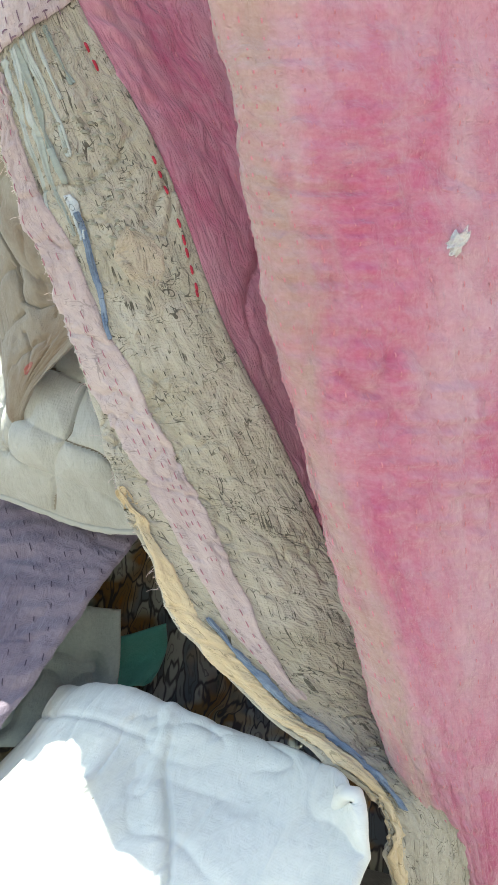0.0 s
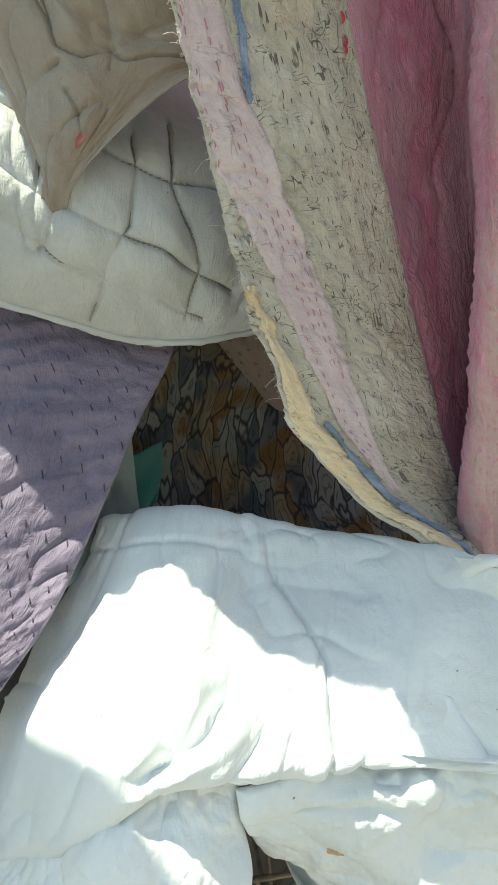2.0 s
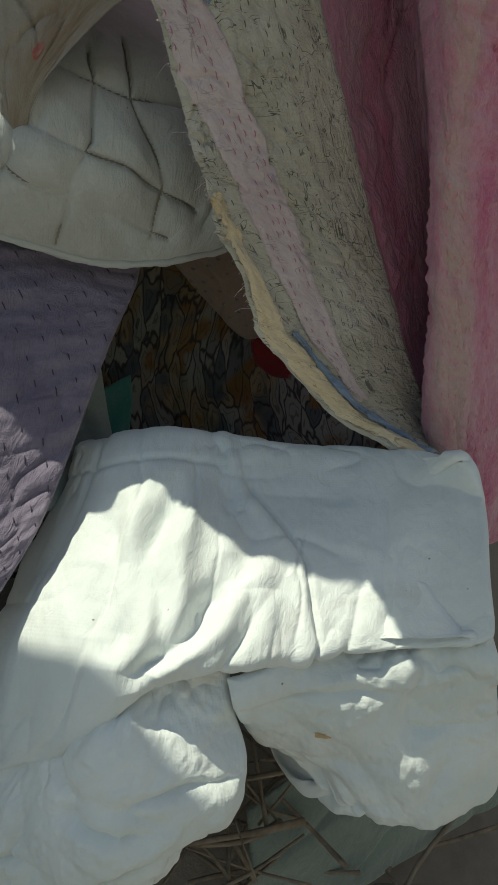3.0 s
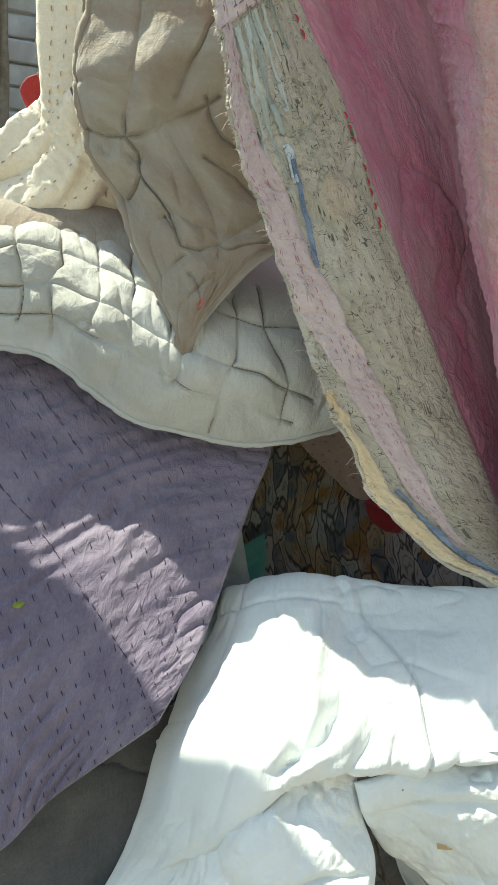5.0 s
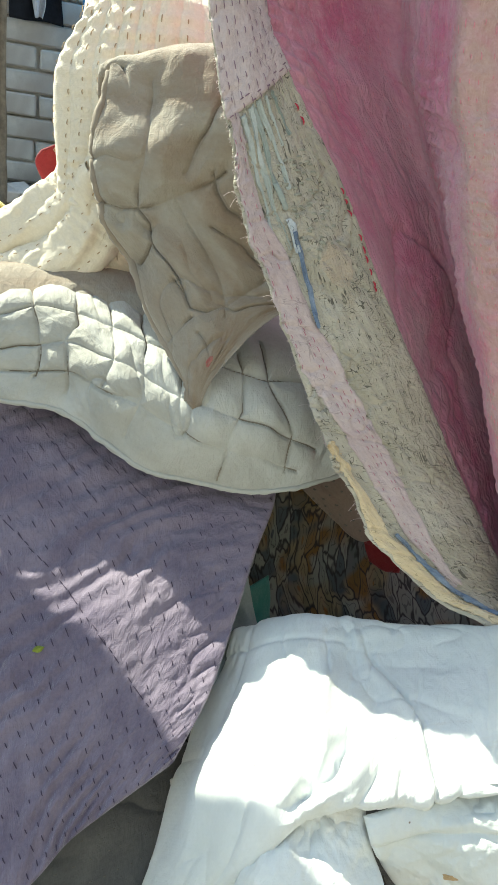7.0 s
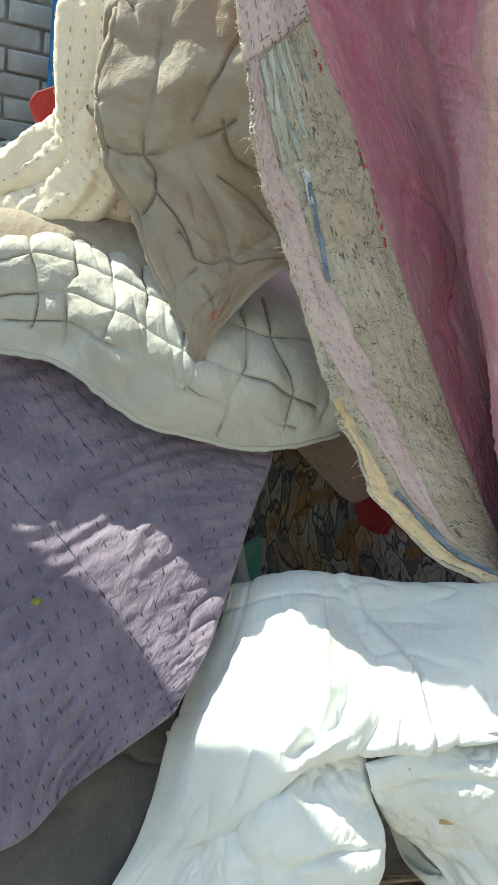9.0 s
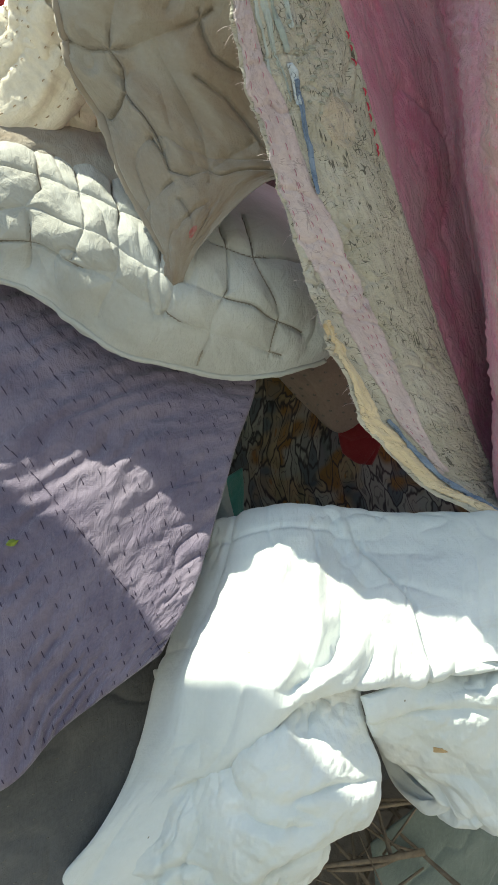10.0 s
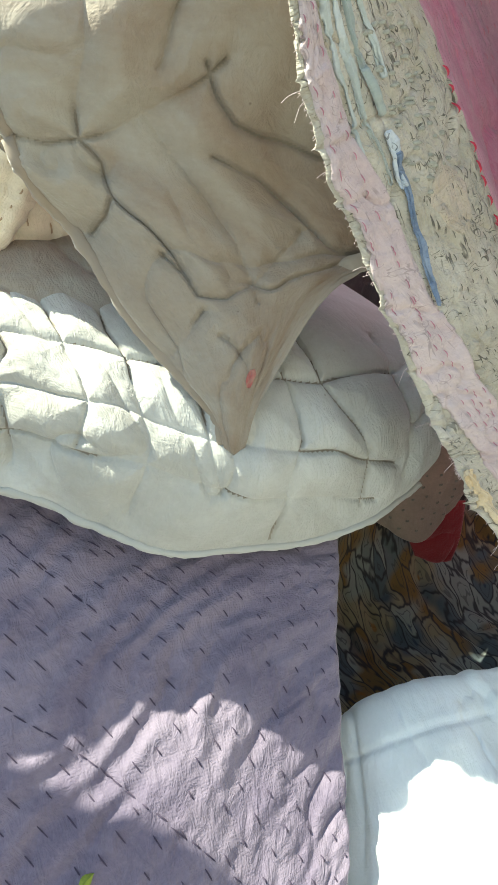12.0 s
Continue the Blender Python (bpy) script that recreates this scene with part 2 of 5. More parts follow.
PINK_FOLD = 0.325         # where the fold runs, in metres across the pink panel
M = {
    "pink": cloth("pink_cotton", (0.50, 0.115, 0.23), (0.56, 0.34, 0.41), (0.52, 0.42, 0.37), 0.55, 0.55, 11, 0.6, streak=(1, 0.4, 1), band=(PINK_FOLD, 0.045, (0.42, 0.36, 0.28)), mottle=0.4),
    "lilac": cloth("lilac_cotton", (0.48, 0.385, 0.40), (0.56, 0.47, 0.475), (0.48, 0.41, 0.36), 0.5, 0.3, 12, 0.5, cracks=0.35),
    "sage": cloth("sage_cotton", (0.41, 0.38, 0.305), (0.51, 0.48, 0.42), (0.42, 0.32, 0.23), 0.5, 0.6, 16, 0.9, cracks=0.9),
    "tan_binding": cloth("cream_binding", (0.62, 0.49, 0.31), (0.66, 0.56, 0.40), (0.36, 0.27, 0.16), 0.5, 0.5, 20, 0.5, cracks=0.5),
    "frost": cloth("frayed_pale_blue_cotton", (0.42, 0.48, 0.54), (0.62, 0.66, 0.70), (0.2, 0.26, 0.36), 0.5, 0.5, 40, 0.6, cracks=0.8),
    "worn": cloth("worn_ochre_cotton", (0.45, 0.385, 0.30), (0.53, 0.47, 0.39), (0.40, 0.30, 0.20), 0.5, 0.5, 30, 0.8, cracks=0.6),
    "blue": cloth("blue_cotton", (0.11, 0.165, 0.27), (0.24, 0.30, 0.40), (0.3, 0.3, 0.3), 0.5, 0.3, 45, 0.5, cracks=0.6),
    "ice": cloth("pale_blue_cotton", (0.40, 0.44, 0.42), (0.50, 0.54, 0.54), (0.4, 0.38, 0.3), 0.5, 0.2, 20, 0.4),
    "purple": cloth("mauve_cotton", (0.145, 0.120, 0.172), (0.225, 0.19, 0.245), (0.16, 0.13, 0.15), 0.5, 0.45, 12, 0.5),
    "white": cloth("white_quilt_cotton", (0.375, 0.37, 0.335), (0.50, 0.51, 0.49), (0.30, 0.23, 0.155), 0.5, 0.7, 7, 0.35, flecks=0.5, grain=0.10),
    "tan": cloth("fawn_quilt_cotton", (0.23, 0.17, 0.12), (0.36, 0.345, 0.30), (0.20, 0.135, 0.085), 0.5, 0.6, 5, 0.35, flecks=0.5, grain=0.10),
    "cream": cloth("cream_quilt_cotton", (0.74, 0.66, 0.52), (0.80, 0.74, 0.62), (0.55, 0.44, 0.30), 0.5, 0.2, 8, 0.35),
    "pillow": cloth("white_cotton", (0.66, 0.69, 0.67), (0.75, 0.77, 0.755), (0.50, 0.39, 0.24), 0.5, 0.45, 7, 0.22, flecks=0.9, grain=0.05),
    "grey": cloth("grey_cotton", (0.10, 0.10, 0.10), (0.16, 0.155, 0.15), (0.1, 0.08, 0.07), 0.5, 0.3, 10, 0.4),
    "brown": cloth("brown_spotted_cotton", (0.20, 0.155, 0.125), (0.26, 0.20, 0.16), (0.13, 0.09, 0.07), 0.5, 0.3, 10, 0.3),
    "red": cloth("red_cotton", (0.19, 0.014, 0.02), (0.24, 0.03, 0.035), (0.3, 0.02, 0.02), 0.5, 0.2, 10, 0.3),
    "faded": cloth("faded_red_cotton", (0.36, 0.09, 0.09), (0.34, 0.19, 0.15), (0.3, 0.2, 0.15), 0.6, 0.5, 80, 0.3),
    "rust": cloth("rust_stain_cotton", (0.42, 0.22, 0.07), (0.55, 0.40, 0.22), (0.2, 0.1, 0.03), 0.5, 0.5, 60, 0.3),
    "teal": cloth("teal_cotton", (0.05, 0.20, 0.17), (0.08, 0.26, 0.22), (0.1, 0.12, 0.1), 0.5, 0.2, 10, 0.3),
    "mist": cloth("pale_grey_cotton", (0.28, 0.33, 0.31), (0.36, 0.40, 0.38), (0.2, 0.2, 0.17), 0.5, 0.2, 10, 0.3),
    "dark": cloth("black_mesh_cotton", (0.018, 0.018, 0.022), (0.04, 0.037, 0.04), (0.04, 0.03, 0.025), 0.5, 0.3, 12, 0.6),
    "moss": cloth("grey_green_cotton", (0.16, 0.19, 0.17), (0.22, 0.25, 0.22), (0.14, 0.12, 0.1), 0.5, 0.3, 10, 0.4),
    "yellow": cloth("yellow_cotton", (0.80, 0.60, 0.05), (0.85, 0.72, 0.25), (0.75, 0.35, 0.05), 0.5, 0.5, 12, 0.3),
    "floral": floral("floral_print_cotton"),
    # dark tone standing for shade in the sewn creases
    "seam": cloth("seam_shade_cotton", (0.20, 0.175, 0.14), (0.28, 0.25, 0.21), (0.15, 0.08, 0.07), 0.5, 0.2, 10, 0.3),
    "t_black": plain("black_thread", (0.15, 0.14, 0.12), 0.8, 0.5, 300, 0.1),
    "t_red": plain("red_thread", (0.42, 0.04, 0.07), 0.8, 0.3, 300, 0.1),
    "t_mauve": plain("mauve_thread", (0.22, 0.145, 0.19), 0.8, 0.3, 300, 0.1),
    "t_rose": plain("pale_rose_thread", (0.58, 0.24, 0.30), 0.8, 0.2, 300, 0.1),
    "t_pink": plain("rose_thread", (0.40, 0.19, 0.24), 0.8, 0.3, 300, 0.1),
    "t_grey": plain("grey_green_thread", (0.33, 0.33, 0.28), 0.85, 0.3, 300, 0.1),
    "t_pale": plain("pale_thread", (0.62, 0.52, 0.52), 0.8, 0.2, 300, 0.1),
    "t_tan": plain("brown_thread", (0.42, 0.31, 0.20), 0.8, 0.3, 300, 0.1),
    "t_violet": plain("dark_violet_thread", (0.06, 0.047, 0.075), 0.8, 0.3, 300, 0.1),
    "foil": plain("silver_foil", (0.75, 0.75, 0.76), 0.25, 0.1, 400, 0.8, 0.003, 0.9),
    "leaf": plain("dry_green_leaf", (0.22, 0.28, 0.05), 0.7, 0.3, 200, 0.3),
    "earth": plain("dusty_earth", (0.20, 0.17, 0.14), 0.95, 0.3, 9, 0.6, 0.02, 0.0, (0.27, 0.235, 0.20)),
    "twig": plain("dry_wood", (0.20, 0.16, 0.12), 0.9, 0.4, 60, 0.4, 0.002),
    "pole": plain("weathered_pole", (0.26, 0.22, 0.17), 0.9, 0.3, 25, 0.5, 0.004),
    "block": plain("dusty_stone_block", (0.66, 0.63, 0.58), 0.95, 0.12, 14, 0.6, 0.01, 0.0, (0.50, 0.45, 0.40)),
    "mud": plain("mud_plaster", (0.37, 0.365, 0.355), 0.95, 0.15, 12, 0.5, 0.01, 0.0, (0.31, 0.305, 0.295)),
    "mortar": plain("mud_mortar", (0.55, 0.52, 0.47), 0.95, 0.2, 20, 0.5, 0.01),
    "black": plain("black_jersey", (0.018, 0.02, 0.026), 0.9, 0.3, 40, 0.2),
    "orange": plain("orange_jersey", (0.62, 0.14, 0.05), 0.9, 0.2, 40, 0.2),
    "pale": plain("white_print", (0.62, 0.63, 0.66), 0.9, 0.15, 40, 0.1),
    "crimson": plain("red_print", (0.50, 0.05, 0.07), 0.9, 0.2, 40, 0.1),
    "tarp": plain("blue_tarpaulin", (0.06, 0.20, 0.42), 0.6, 0.3, 20, 0.4),
}


# ---- building tools ----
def lattice(x, y, seed):
    """Smooth value noise in two dimensions, about -1 to 1."""
    xi, yi = np.floor(x).astype(int), np.floor(y).astype(int)
    fx, fy = x - xi, y - yi
    fx, fy = fx * fx * (3 - 2 * fx), fy * fy * (3 - 2 * fy)

    def h(a, b):
        s = np.sin(a * 127.1 + b * 311.7 + seed * 74.7) * 43758.5453
        return (s - np.floor(s)) * 2 - 1
    top = h(xi, yi) * (1 - fx) + h(xi + 1, yi) * fx
    low = h(xi, yi + 1) * (1 - fx) + h(xi + 1, yi + 1) * fx
    return top * (1 - fy) + low * fy


def fbm(x, y, seed, octaves=4, gain=0.5):
    total, amp = 0.0, 1.0
    for k in range(octaves):
        total = total + amp * lattice(x * 2 ** k, y * 2 ** k, seed + k * 17)
        amp *= gain
    return total


def ridged(x, y, seed):
    """Sharp creases: 1 on the crease, falling to 0."""
    return np.clip(1 - np.abs(fbm(x, y, seed, 3)) * 3.0, 0, 1) ** 2


def spline(pts, n):
    """n points of a smooth curve through the guides (last axis xyz)."""
    p = np.asarray(pts, float)
    k = len(p)
    p = np.concatenate([2 * p[:1] - p[1:2], p, 2 * p[-1:] - p[-2:-1]])
    s = np.linspace(0, k - 1, n)
    i = np.minimum(s.astype(int), k - 2)
    f = (s - i).reshape((-1,) + (1,) * (p.ndim - 1))
    a, b, c, d = p[i], p[i + 1], p[i + 2], p[i + 3]
    return 0.5 * (2 * b + (c - a) * f + (2 * a - 5 * b + 4 * c - d) * f ** 2 + (3 * b - a - 3 * c + d) * f ** 3)


def normals_of(P):
    n = np.cross(np.gradient(P, axis=1), np.gradient(P, axis=0))
    return n / np.maximum(np.linalg.norm(n, axis=2, keepdims=True), 1e-12)


class Cloth:
    """A surface through guide rows (each a curve), with U and V in metres along and across it."""

    def __init__(self, rows, nv, nu, relief=None, flip=False):
        wide = np.array([spline(r, nu) for r in rows])
        P = spline(wide, nv)
        seg_u = np.linalg.norm(np.diff(P, axis=1), axis=2).mean(0)
        seg_v = np.linalg.norm(np.diff(P, axis=0), axis=2).mean(1)
        u, v = np.concatenate([[0], np.cumsum(seg_u)]), np.concatenate([[0], np.cumsum(seg_v)])
        self.U, self.V = np.meshgrid(u, v)
        self.a, self.b = np.meshgrid(np.linspace(0, 1, nu), np.linspace(0, 1, nv))
        self.sign = 1 if flip else -1
        self.stretch = (0.0, 1.0)
        N = self.base = normals_of(P) * self.sign
        if relief is not None:
            P = P + N * relief(self.U, self.V, self.a, self.b)[..., None]
        self.P, self.N = P, normals_of(P) * self.sign

    def at(self, a, b, up=0.0):
        """Points at fractions a (along) and b (down) of the surface, lifted by up."""
        nv, nu = self.P.shape[:2]
        b = self.stretch[0] + self.stretch[1] * b
        x, y = np.clip(a, 0, 1) * (nu - 1), np.clip(b, 0, 1) * (nv - 1)
        i, j = np.minimum(x.astype(int), nu - 2), np.minimum(y.astype(int), nv - 2)
        fx, fy = (x - i)[..., None], (y - j)[..., None]

        def pick(A):
            return (A[j, i] * (1 - fx) + A[j, i + 1] * fx) * (1 - fy) + (A[j + 1, i] * (1 - fx) + A[j + 1, i + 1] * fx) * fy
        return pick(self.P) + pick(self.base) * np.asarray(up)[..., None]


def mesh_from(name, verts, faces, uv=None, smooth=True):
    me = bpy.data.meshes.new(name)
    me.vertices.add(len(verts))
    me.vertices.foreach_set("co", np.asarray(verts, np.float32).ravel())
    faces = np.asarray(faces, np.int32)
    k = faces.shape[1]
    me.loops.add(faces.size)
    me.loops.foreach_set("vertex_index", faces.ravel())
    me.polygons.add(len(faces))
    me.polygons.foreach_set("loop_start", np.arange(0, faces.size, k, dtype=np.int32))
    me.polygons.foreach_set("use_smooth", np.full(len(faces), smooth))
    if uv is not None:
        layer = me.uv_layers.new(name="UVMap")
        layer.data.foreach_set("uv", np.asarray(uv, np.float32)[faces.ravel()].ravel())
    me.update(calc_edges=True)
    me.validate()
    return me


def slab(name, P, N, U, V, thick, rim, fray=0.0):
    """A closed cloth of real thickness with rounded rims, from a grid of points: the front lies on the grid."""
    nv, nu = P.shape[:2]
    d = np.minimum(np.minimum(U - U.min(), U.max() - U), np.minimum(V - V.min(), V.max() - V))
    h = thick * np.sqrt(np.clip(1 - (1 - np.clip(d / rim, 0, 1)) ** 2, 0.0, 1))
    front = P - N * (thick * 0.5 - h * 0.5)[..., None]
    back = P - N * (thick * 0.5 + h * 0.5 + 0.0004)[..., None]
    verts = np.concatenate([front.reshape(-1, 3), back.reshape(-1, 3)])
    uv = np.stack([U, V], 2).reshape(-1, 2)
    idx = np.arange(nv * nu).reshape(nv, nu)
    q = np.stack([idx[:-1, :-1], idx[1:, :-1], idx[1:, 1:], idx[:-1, 1:]], 2).reshape(-1, 4)
    ring = np.concatenate([idx[0, :-1], idx[:-1, -1], idx[-1, :0:-1], idx[:0:-1, 0]])
    nxt = np.roll(ring, -1)
    off = nv * nu
    side = np.stack([ring, nxt, nxt + off, ring + off], 1)
    faces = np.concatenate([q, q[:, ::-1] + off, side])
    return mesh_from(name, verts, faces, np.concatenate([uv, uv]))


def part(name, me, mat, parent=None, label=""):
    ob = new(name, me)
    if mat is not None and not me.materials:
        me.materials.append(mat)
    if parent is not None:
        ob.parent = parent
    if label:
        ob["label"] = label
    return ob


def thing(name, label, category, group="", at=(0, 0, 0)):
    ob = tagged(new(name), label, category, group)
    ob.location = at
    ob.empty_display_size = 0.05
    return ob


def sheet(name, cl, mat, thick, parent=None, rim=None, label="", seam=None):
    me = slab(name, cl.P, cl.base, cl.U, cl.V, thick, rim or thick * 0.8)
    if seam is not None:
        # the sewn lines take a darker colour, painting in the shade of their creases
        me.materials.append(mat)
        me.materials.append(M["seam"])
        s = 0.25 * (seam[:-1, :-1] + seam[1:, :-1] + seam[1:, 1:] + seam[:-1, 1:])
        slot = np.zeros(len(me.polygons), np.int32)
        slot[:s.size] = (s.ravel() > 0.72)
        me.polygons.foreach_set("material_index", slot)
    return part(name, me, mat, parent, label)


def overlay(name, cl, left, right, b0, b1, mat, parent, up=0.0022, thick=0.002, nu=30, nv=120, seed=1, jag=0.0, label="", puff=0.0, skew=0.0):
    """A patch sewn onto a cloth: from left(b) to right(b), as fractions, down the stretch b0..b1."""
    s, w = np.linspace(0, 1, nv), np.linspace(0, 1, nu)
    W, Sg = np.meshgrid(w, s)
    Bv = b0 + (b1 - b0) * Sg + skew * (W - 0.5)
    e0 = np.interp(Bv, *zip(*left)) + jag * fbm(Bv * 34, Bv * 0, seed, 2)
    e1 = np.interp(Bv, *zip(*right)) + jag * fbm(Bv * 34, Bv * 0 + 5, seed + 3, 2)
    A = e0 + (e1 - e0) * W
    lift = up + puff * np.sin(np.pi * W) + 0.0010 * fbm(W * 3, Bv * 28, seed, 2)
    P = cl.at(A, Bv, lift)
    d = np.linalg.norm(np.diff(P, axis=1), axis=2).mean(0)
    g = np.linalg.norm(np.diff(P, axis=0), axis=2).mean(1)
    U, V = np.meshgrid(np.concatenate([[0], np.cumsum(d)]), np.concatenate([[0], np.cumsum(g)]))
    N = normals_of(P) * cl.sign
    return part(name, slab(name, P, N, U + 0.37 * seed, V, thick, thick * 1.2), mat, parent, label)


def stitches(name, cl, lines, mat, parent, length=0.006, gap=0.006, width=0.0011, seed=0, up=0.0006, wander=0.0008, slant=0.0, label="", over=0.0):
    """Running stitches along lines of the cloth ((a0, b0), (a1, b1)): short raised threads dipping at both ends."""
    rnd = np.random.RandomState(seed)
    V, F, base = [], [], 0
    for (a0, b0), (a1, b1) in lines:
        probe = cl.at(np.linspace(a0, a1, 60), np.linspace(b0, b1, 60))
        total = np.linalg.norm(np.diff(probe, axis=0), axis=1).sum()
        n = max(1, int(total / (length + gap)))
        for k in range(n):
            if rnd.rand() < 0.07:
                continue
            s0 = (k + rnd.uniform(-0.15, 0.15)) / n
            s1 = s0 + length * rnd.uniform(0.7, 1.25) / max(total, 1e-6)
            s = np.linspace(s0, s1, 5)
            sway = wander * rnd.uniform(-1, 1) / max(total, 1e-6)
            aa, bb = a0 + (a1 - a0) * s, b0 + (b1 - b0) * s
            aa = aa + (b1 - b0) * sway + slant * (s - s0)
            bb = bb - (a1 - a0) * sway
            lift = over + up * np.array([-0.9, 0.7, 1.0, 0.7, -0.9])
            c = cl.at(aa, bb, lift)
            n_ = cl.at(aa, bb, lift + 0.001) - c
            n_ /= np.linalg.norm(n_, axis=1, keepdims=True)
            tan_ = np.gradient(c, axis=0)
            side = np.cross(n_, tan_)
            side /= np.maximum(np.linalg.norm(side, axis=1, keepdims=True), 1e-9)
            r = width * 0.5 * np.array([0.5, 1, 1, 1, 0.5])[:, None]
            V.append(np.stack([c + side * r, c + n_ * r * 0.8, c - side * r], 1).reshape(-1, 3))
            for q in range(4):
                o = base + q * 3
                F += [(o, o + 1, o + 4, o + 3), (o + 1, o + 2, o + 5, o + 4)]
            base += 15
    if not V:
        return None
    ob = part(name, mesh_from(name, np.concatenate(V), F), mat, parent, label)
    ob["kind"] = "stuff"
    return ob


def tube(pts, radius, sides=8, seed=0, rough=0.15, taper=(1, 1), uv=True):
    """Vertices, faces and uv of a closed, uneven tube along pts."""
    p = np.asarray(pts, float)
    n = len(p)
    t = np.gradient(p, axis=0)
    t /= np.linalg.norm(t, axis=1, keepdims=True)
    ref = np.array((0, 0, 1.0)) if abs(t[:, 2]).mean() < 0.8 else np.array((1.0, 0, 0))
    s = np.cross(t, ref)
    s /= np.linalg.norm(s, axis=1, keepdims=True)
    w = np.cross(s, t)
    ang = np.linspace(0, 2 * np.pi, sides, endpoint=False)
    r = radius * np.linspace(taper[0], taper[1], n)[:, None] * np.ones((1, sides))
    A, K = np.meshgrid(ang, np.arange(n))
    r = r * (1 + rough * fbm(np.cos(A) * 2 + 7, np.sin(A) * 2 + K * 0.35, seed))
    v = p[:, None] + s[:, None] * (np.cos(ang)[None, :, None] * r[..., None]) + w[:, None] * (np.sin(ang)[None, :, None] * r[..., None])
    verts = np.concatenate([v.reshape(-1, 3), p[:1], p[-1:]])
    faces = []
    for i in range(n - 1):
        for j in range(sides):
            k = (j + 1) % sides
            faces.append((i * sides + j, i * sides + k, (i + 1) * sides + k, (i + 1) * sides + j))
    for j in range(sides):
        k = (j + 1) % sides
        faces.append((n * sides, k, j, n * sides))
        faces.append((n * sides + 1, (n - 1) * sides + j, (n - 1) * sides + k, n * sides + 1))
    return verts, faces


def tube_mesh(name, pts, radius, sides=8, seed=0, rough=0.15, taper=(1, 1)):
    v, f = tube(pts, radius, sides, seed, rough, taper)
    me = bpy.data.meshes.new(name)
    me.from_pydata([tuple(q) for q in v], [], [tuple(dict.fromkeys(q)) for q in f])
    for poly in me.polygons:
        poly.use_smooth = True
    return me


def box_mesh(name, sx, sy, sz, bevel=0.006, wob=0.0, seed=0):
    bm = bmesh.new()
    bmesh.ops.create_cube(bm, size=1)
    rnd = random.Random(seed)
    for v in bm.verts:
        v.co = Vector((v.co.x * sx, v.co.y * sy, v.co.z * sz)) + Vector([rnd.uniform(-wob, wob) for _ in range(3)])
    bmesh.ops.bevel(bm, geom=bm.edges[:], offset=bevel, segments=1, affect="EDGES")
    me = bpy.data.meshes.new(name)
    bm.to_mesh(me)
    bm.free()
    return me


def seamed(lines, depth, soft, seed):
    """Relief of an old padded quilt: puffs between sewn lines, given as fractions along and down it, some pulled tight."""
    def relief(U, V, a, b):
        u, v = U[0], V[:, 0]
        x, y = U + 0.0035 * fbm(U * 26, V * 26, seed, 2), V + 0.0035 * fbm(U * 26, V * 26, seed + 9, 2)
        D = np.full(U.shape, 1.0)
        for line in lines:
            q = np.array(line)
            qu, qv = np.interp(q[:, 0], a[0], u), np.interp(q[:, 1], b[:, 0], v)
            for k in range(len(q) - 1):
                du, dv = qu[k + 1] - qu[k], qv[k + 1] - qv[k]
                f = np.clip(((x - qu[k]) * du + (y - qv[k]) * dv) / (du * du + dv * dv + 1e-9), 0, 1)
                D = np.minimum(D, np.hypot(x - qu[k] - f * du, y - qv[k] - f * dv))
        pull = np.clip(0.55 + 1.2 * lattice(U * 30, V * 30, seed + 2), 0.12, 1)
        groove = np.exp(-(D / 0.0016) ** 2)
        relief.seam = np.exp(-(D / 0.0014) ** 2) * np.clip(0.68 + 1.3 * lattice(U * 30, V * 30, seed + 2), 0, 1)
        crease = ridged(U * 14, V * 10, seed + 4) ** 2 * np.clip(0.2 + lattice(U * 12, V * 12, seed + 8) * 2, 0, 1)
        return depth * (1 - np.exp(-D / soft) - 0.6) - 0.0045 * groove * pull - 0.004 * crease + 0.004 * fbm(U * 9, V * 9, seed + 6, 2) + 0.0020 * fbm(U * 22, V * 26, seed + 7, 3) + 0.0006 * fbm(U * 60, V * 60, seed + 5, 3)
    return relief


def shift(curve, dx, dy, dz):
    return [(x + dx, y + dy, z + dz) for x, y, z in curve]


# guide curves, top to bottom, of the hanging quilt
QUILT_EDGE = [(-0.184, 0.644, 1.358), (-0.149, 0.609, 1.23), (-0.124, 0.586, 1.138), (-0.102, 0.556, 1.057), (-0.079, 0.533, 0.98), (-0.039, 0.51, 0.903), (-0.003, 0.479, 0.832), (0.028, 0.453, 0.78), (0.076, 0.42, 0.714), (0.144, 0.4, 0.662), (0.226, 0.36, 0.639), (0.248, 0.335, 0.59), (0.267, 0.315, 0.492)]
QUILT_SEAM = [(-0.132, 0.662, 1.368), (-0.097, 0.627, 1.240), (-0.072, 0.602, 1.148), (-0.048, 0.581, 1.102), (0.015, 0.559, 1.019), (0.073, 0.520, 0.919), (0.123, 0.503, 0.846), (0.191, 0.470, 0.746), (0.235, 0.440, 0.682), (0.273, 0.417, 0.643), (0.304, 0.382, 0.621), (0.323, 0.355, 0.562), (0.337, 0.335, 0.462)]
QUILT_RIDGE = [(-0.005, 0.488, 1.368), (0.027, 0.475, 1.219), (0.049, 0.467, 1.111), (0.063, 0.459, 1.078), (0.076, 0.449, 1.036), (0.091, 0.441, 0.994), (0.113, 0.428, 0.935), (0.14, 0.414, 0.867), (0.174, 0.401, 0.795), (0.211, 0.389, 0.728), (0.253, 0.376, 0.643), (0.319, 0.362, 0.539), (0.334, 0.34, 0.432)]
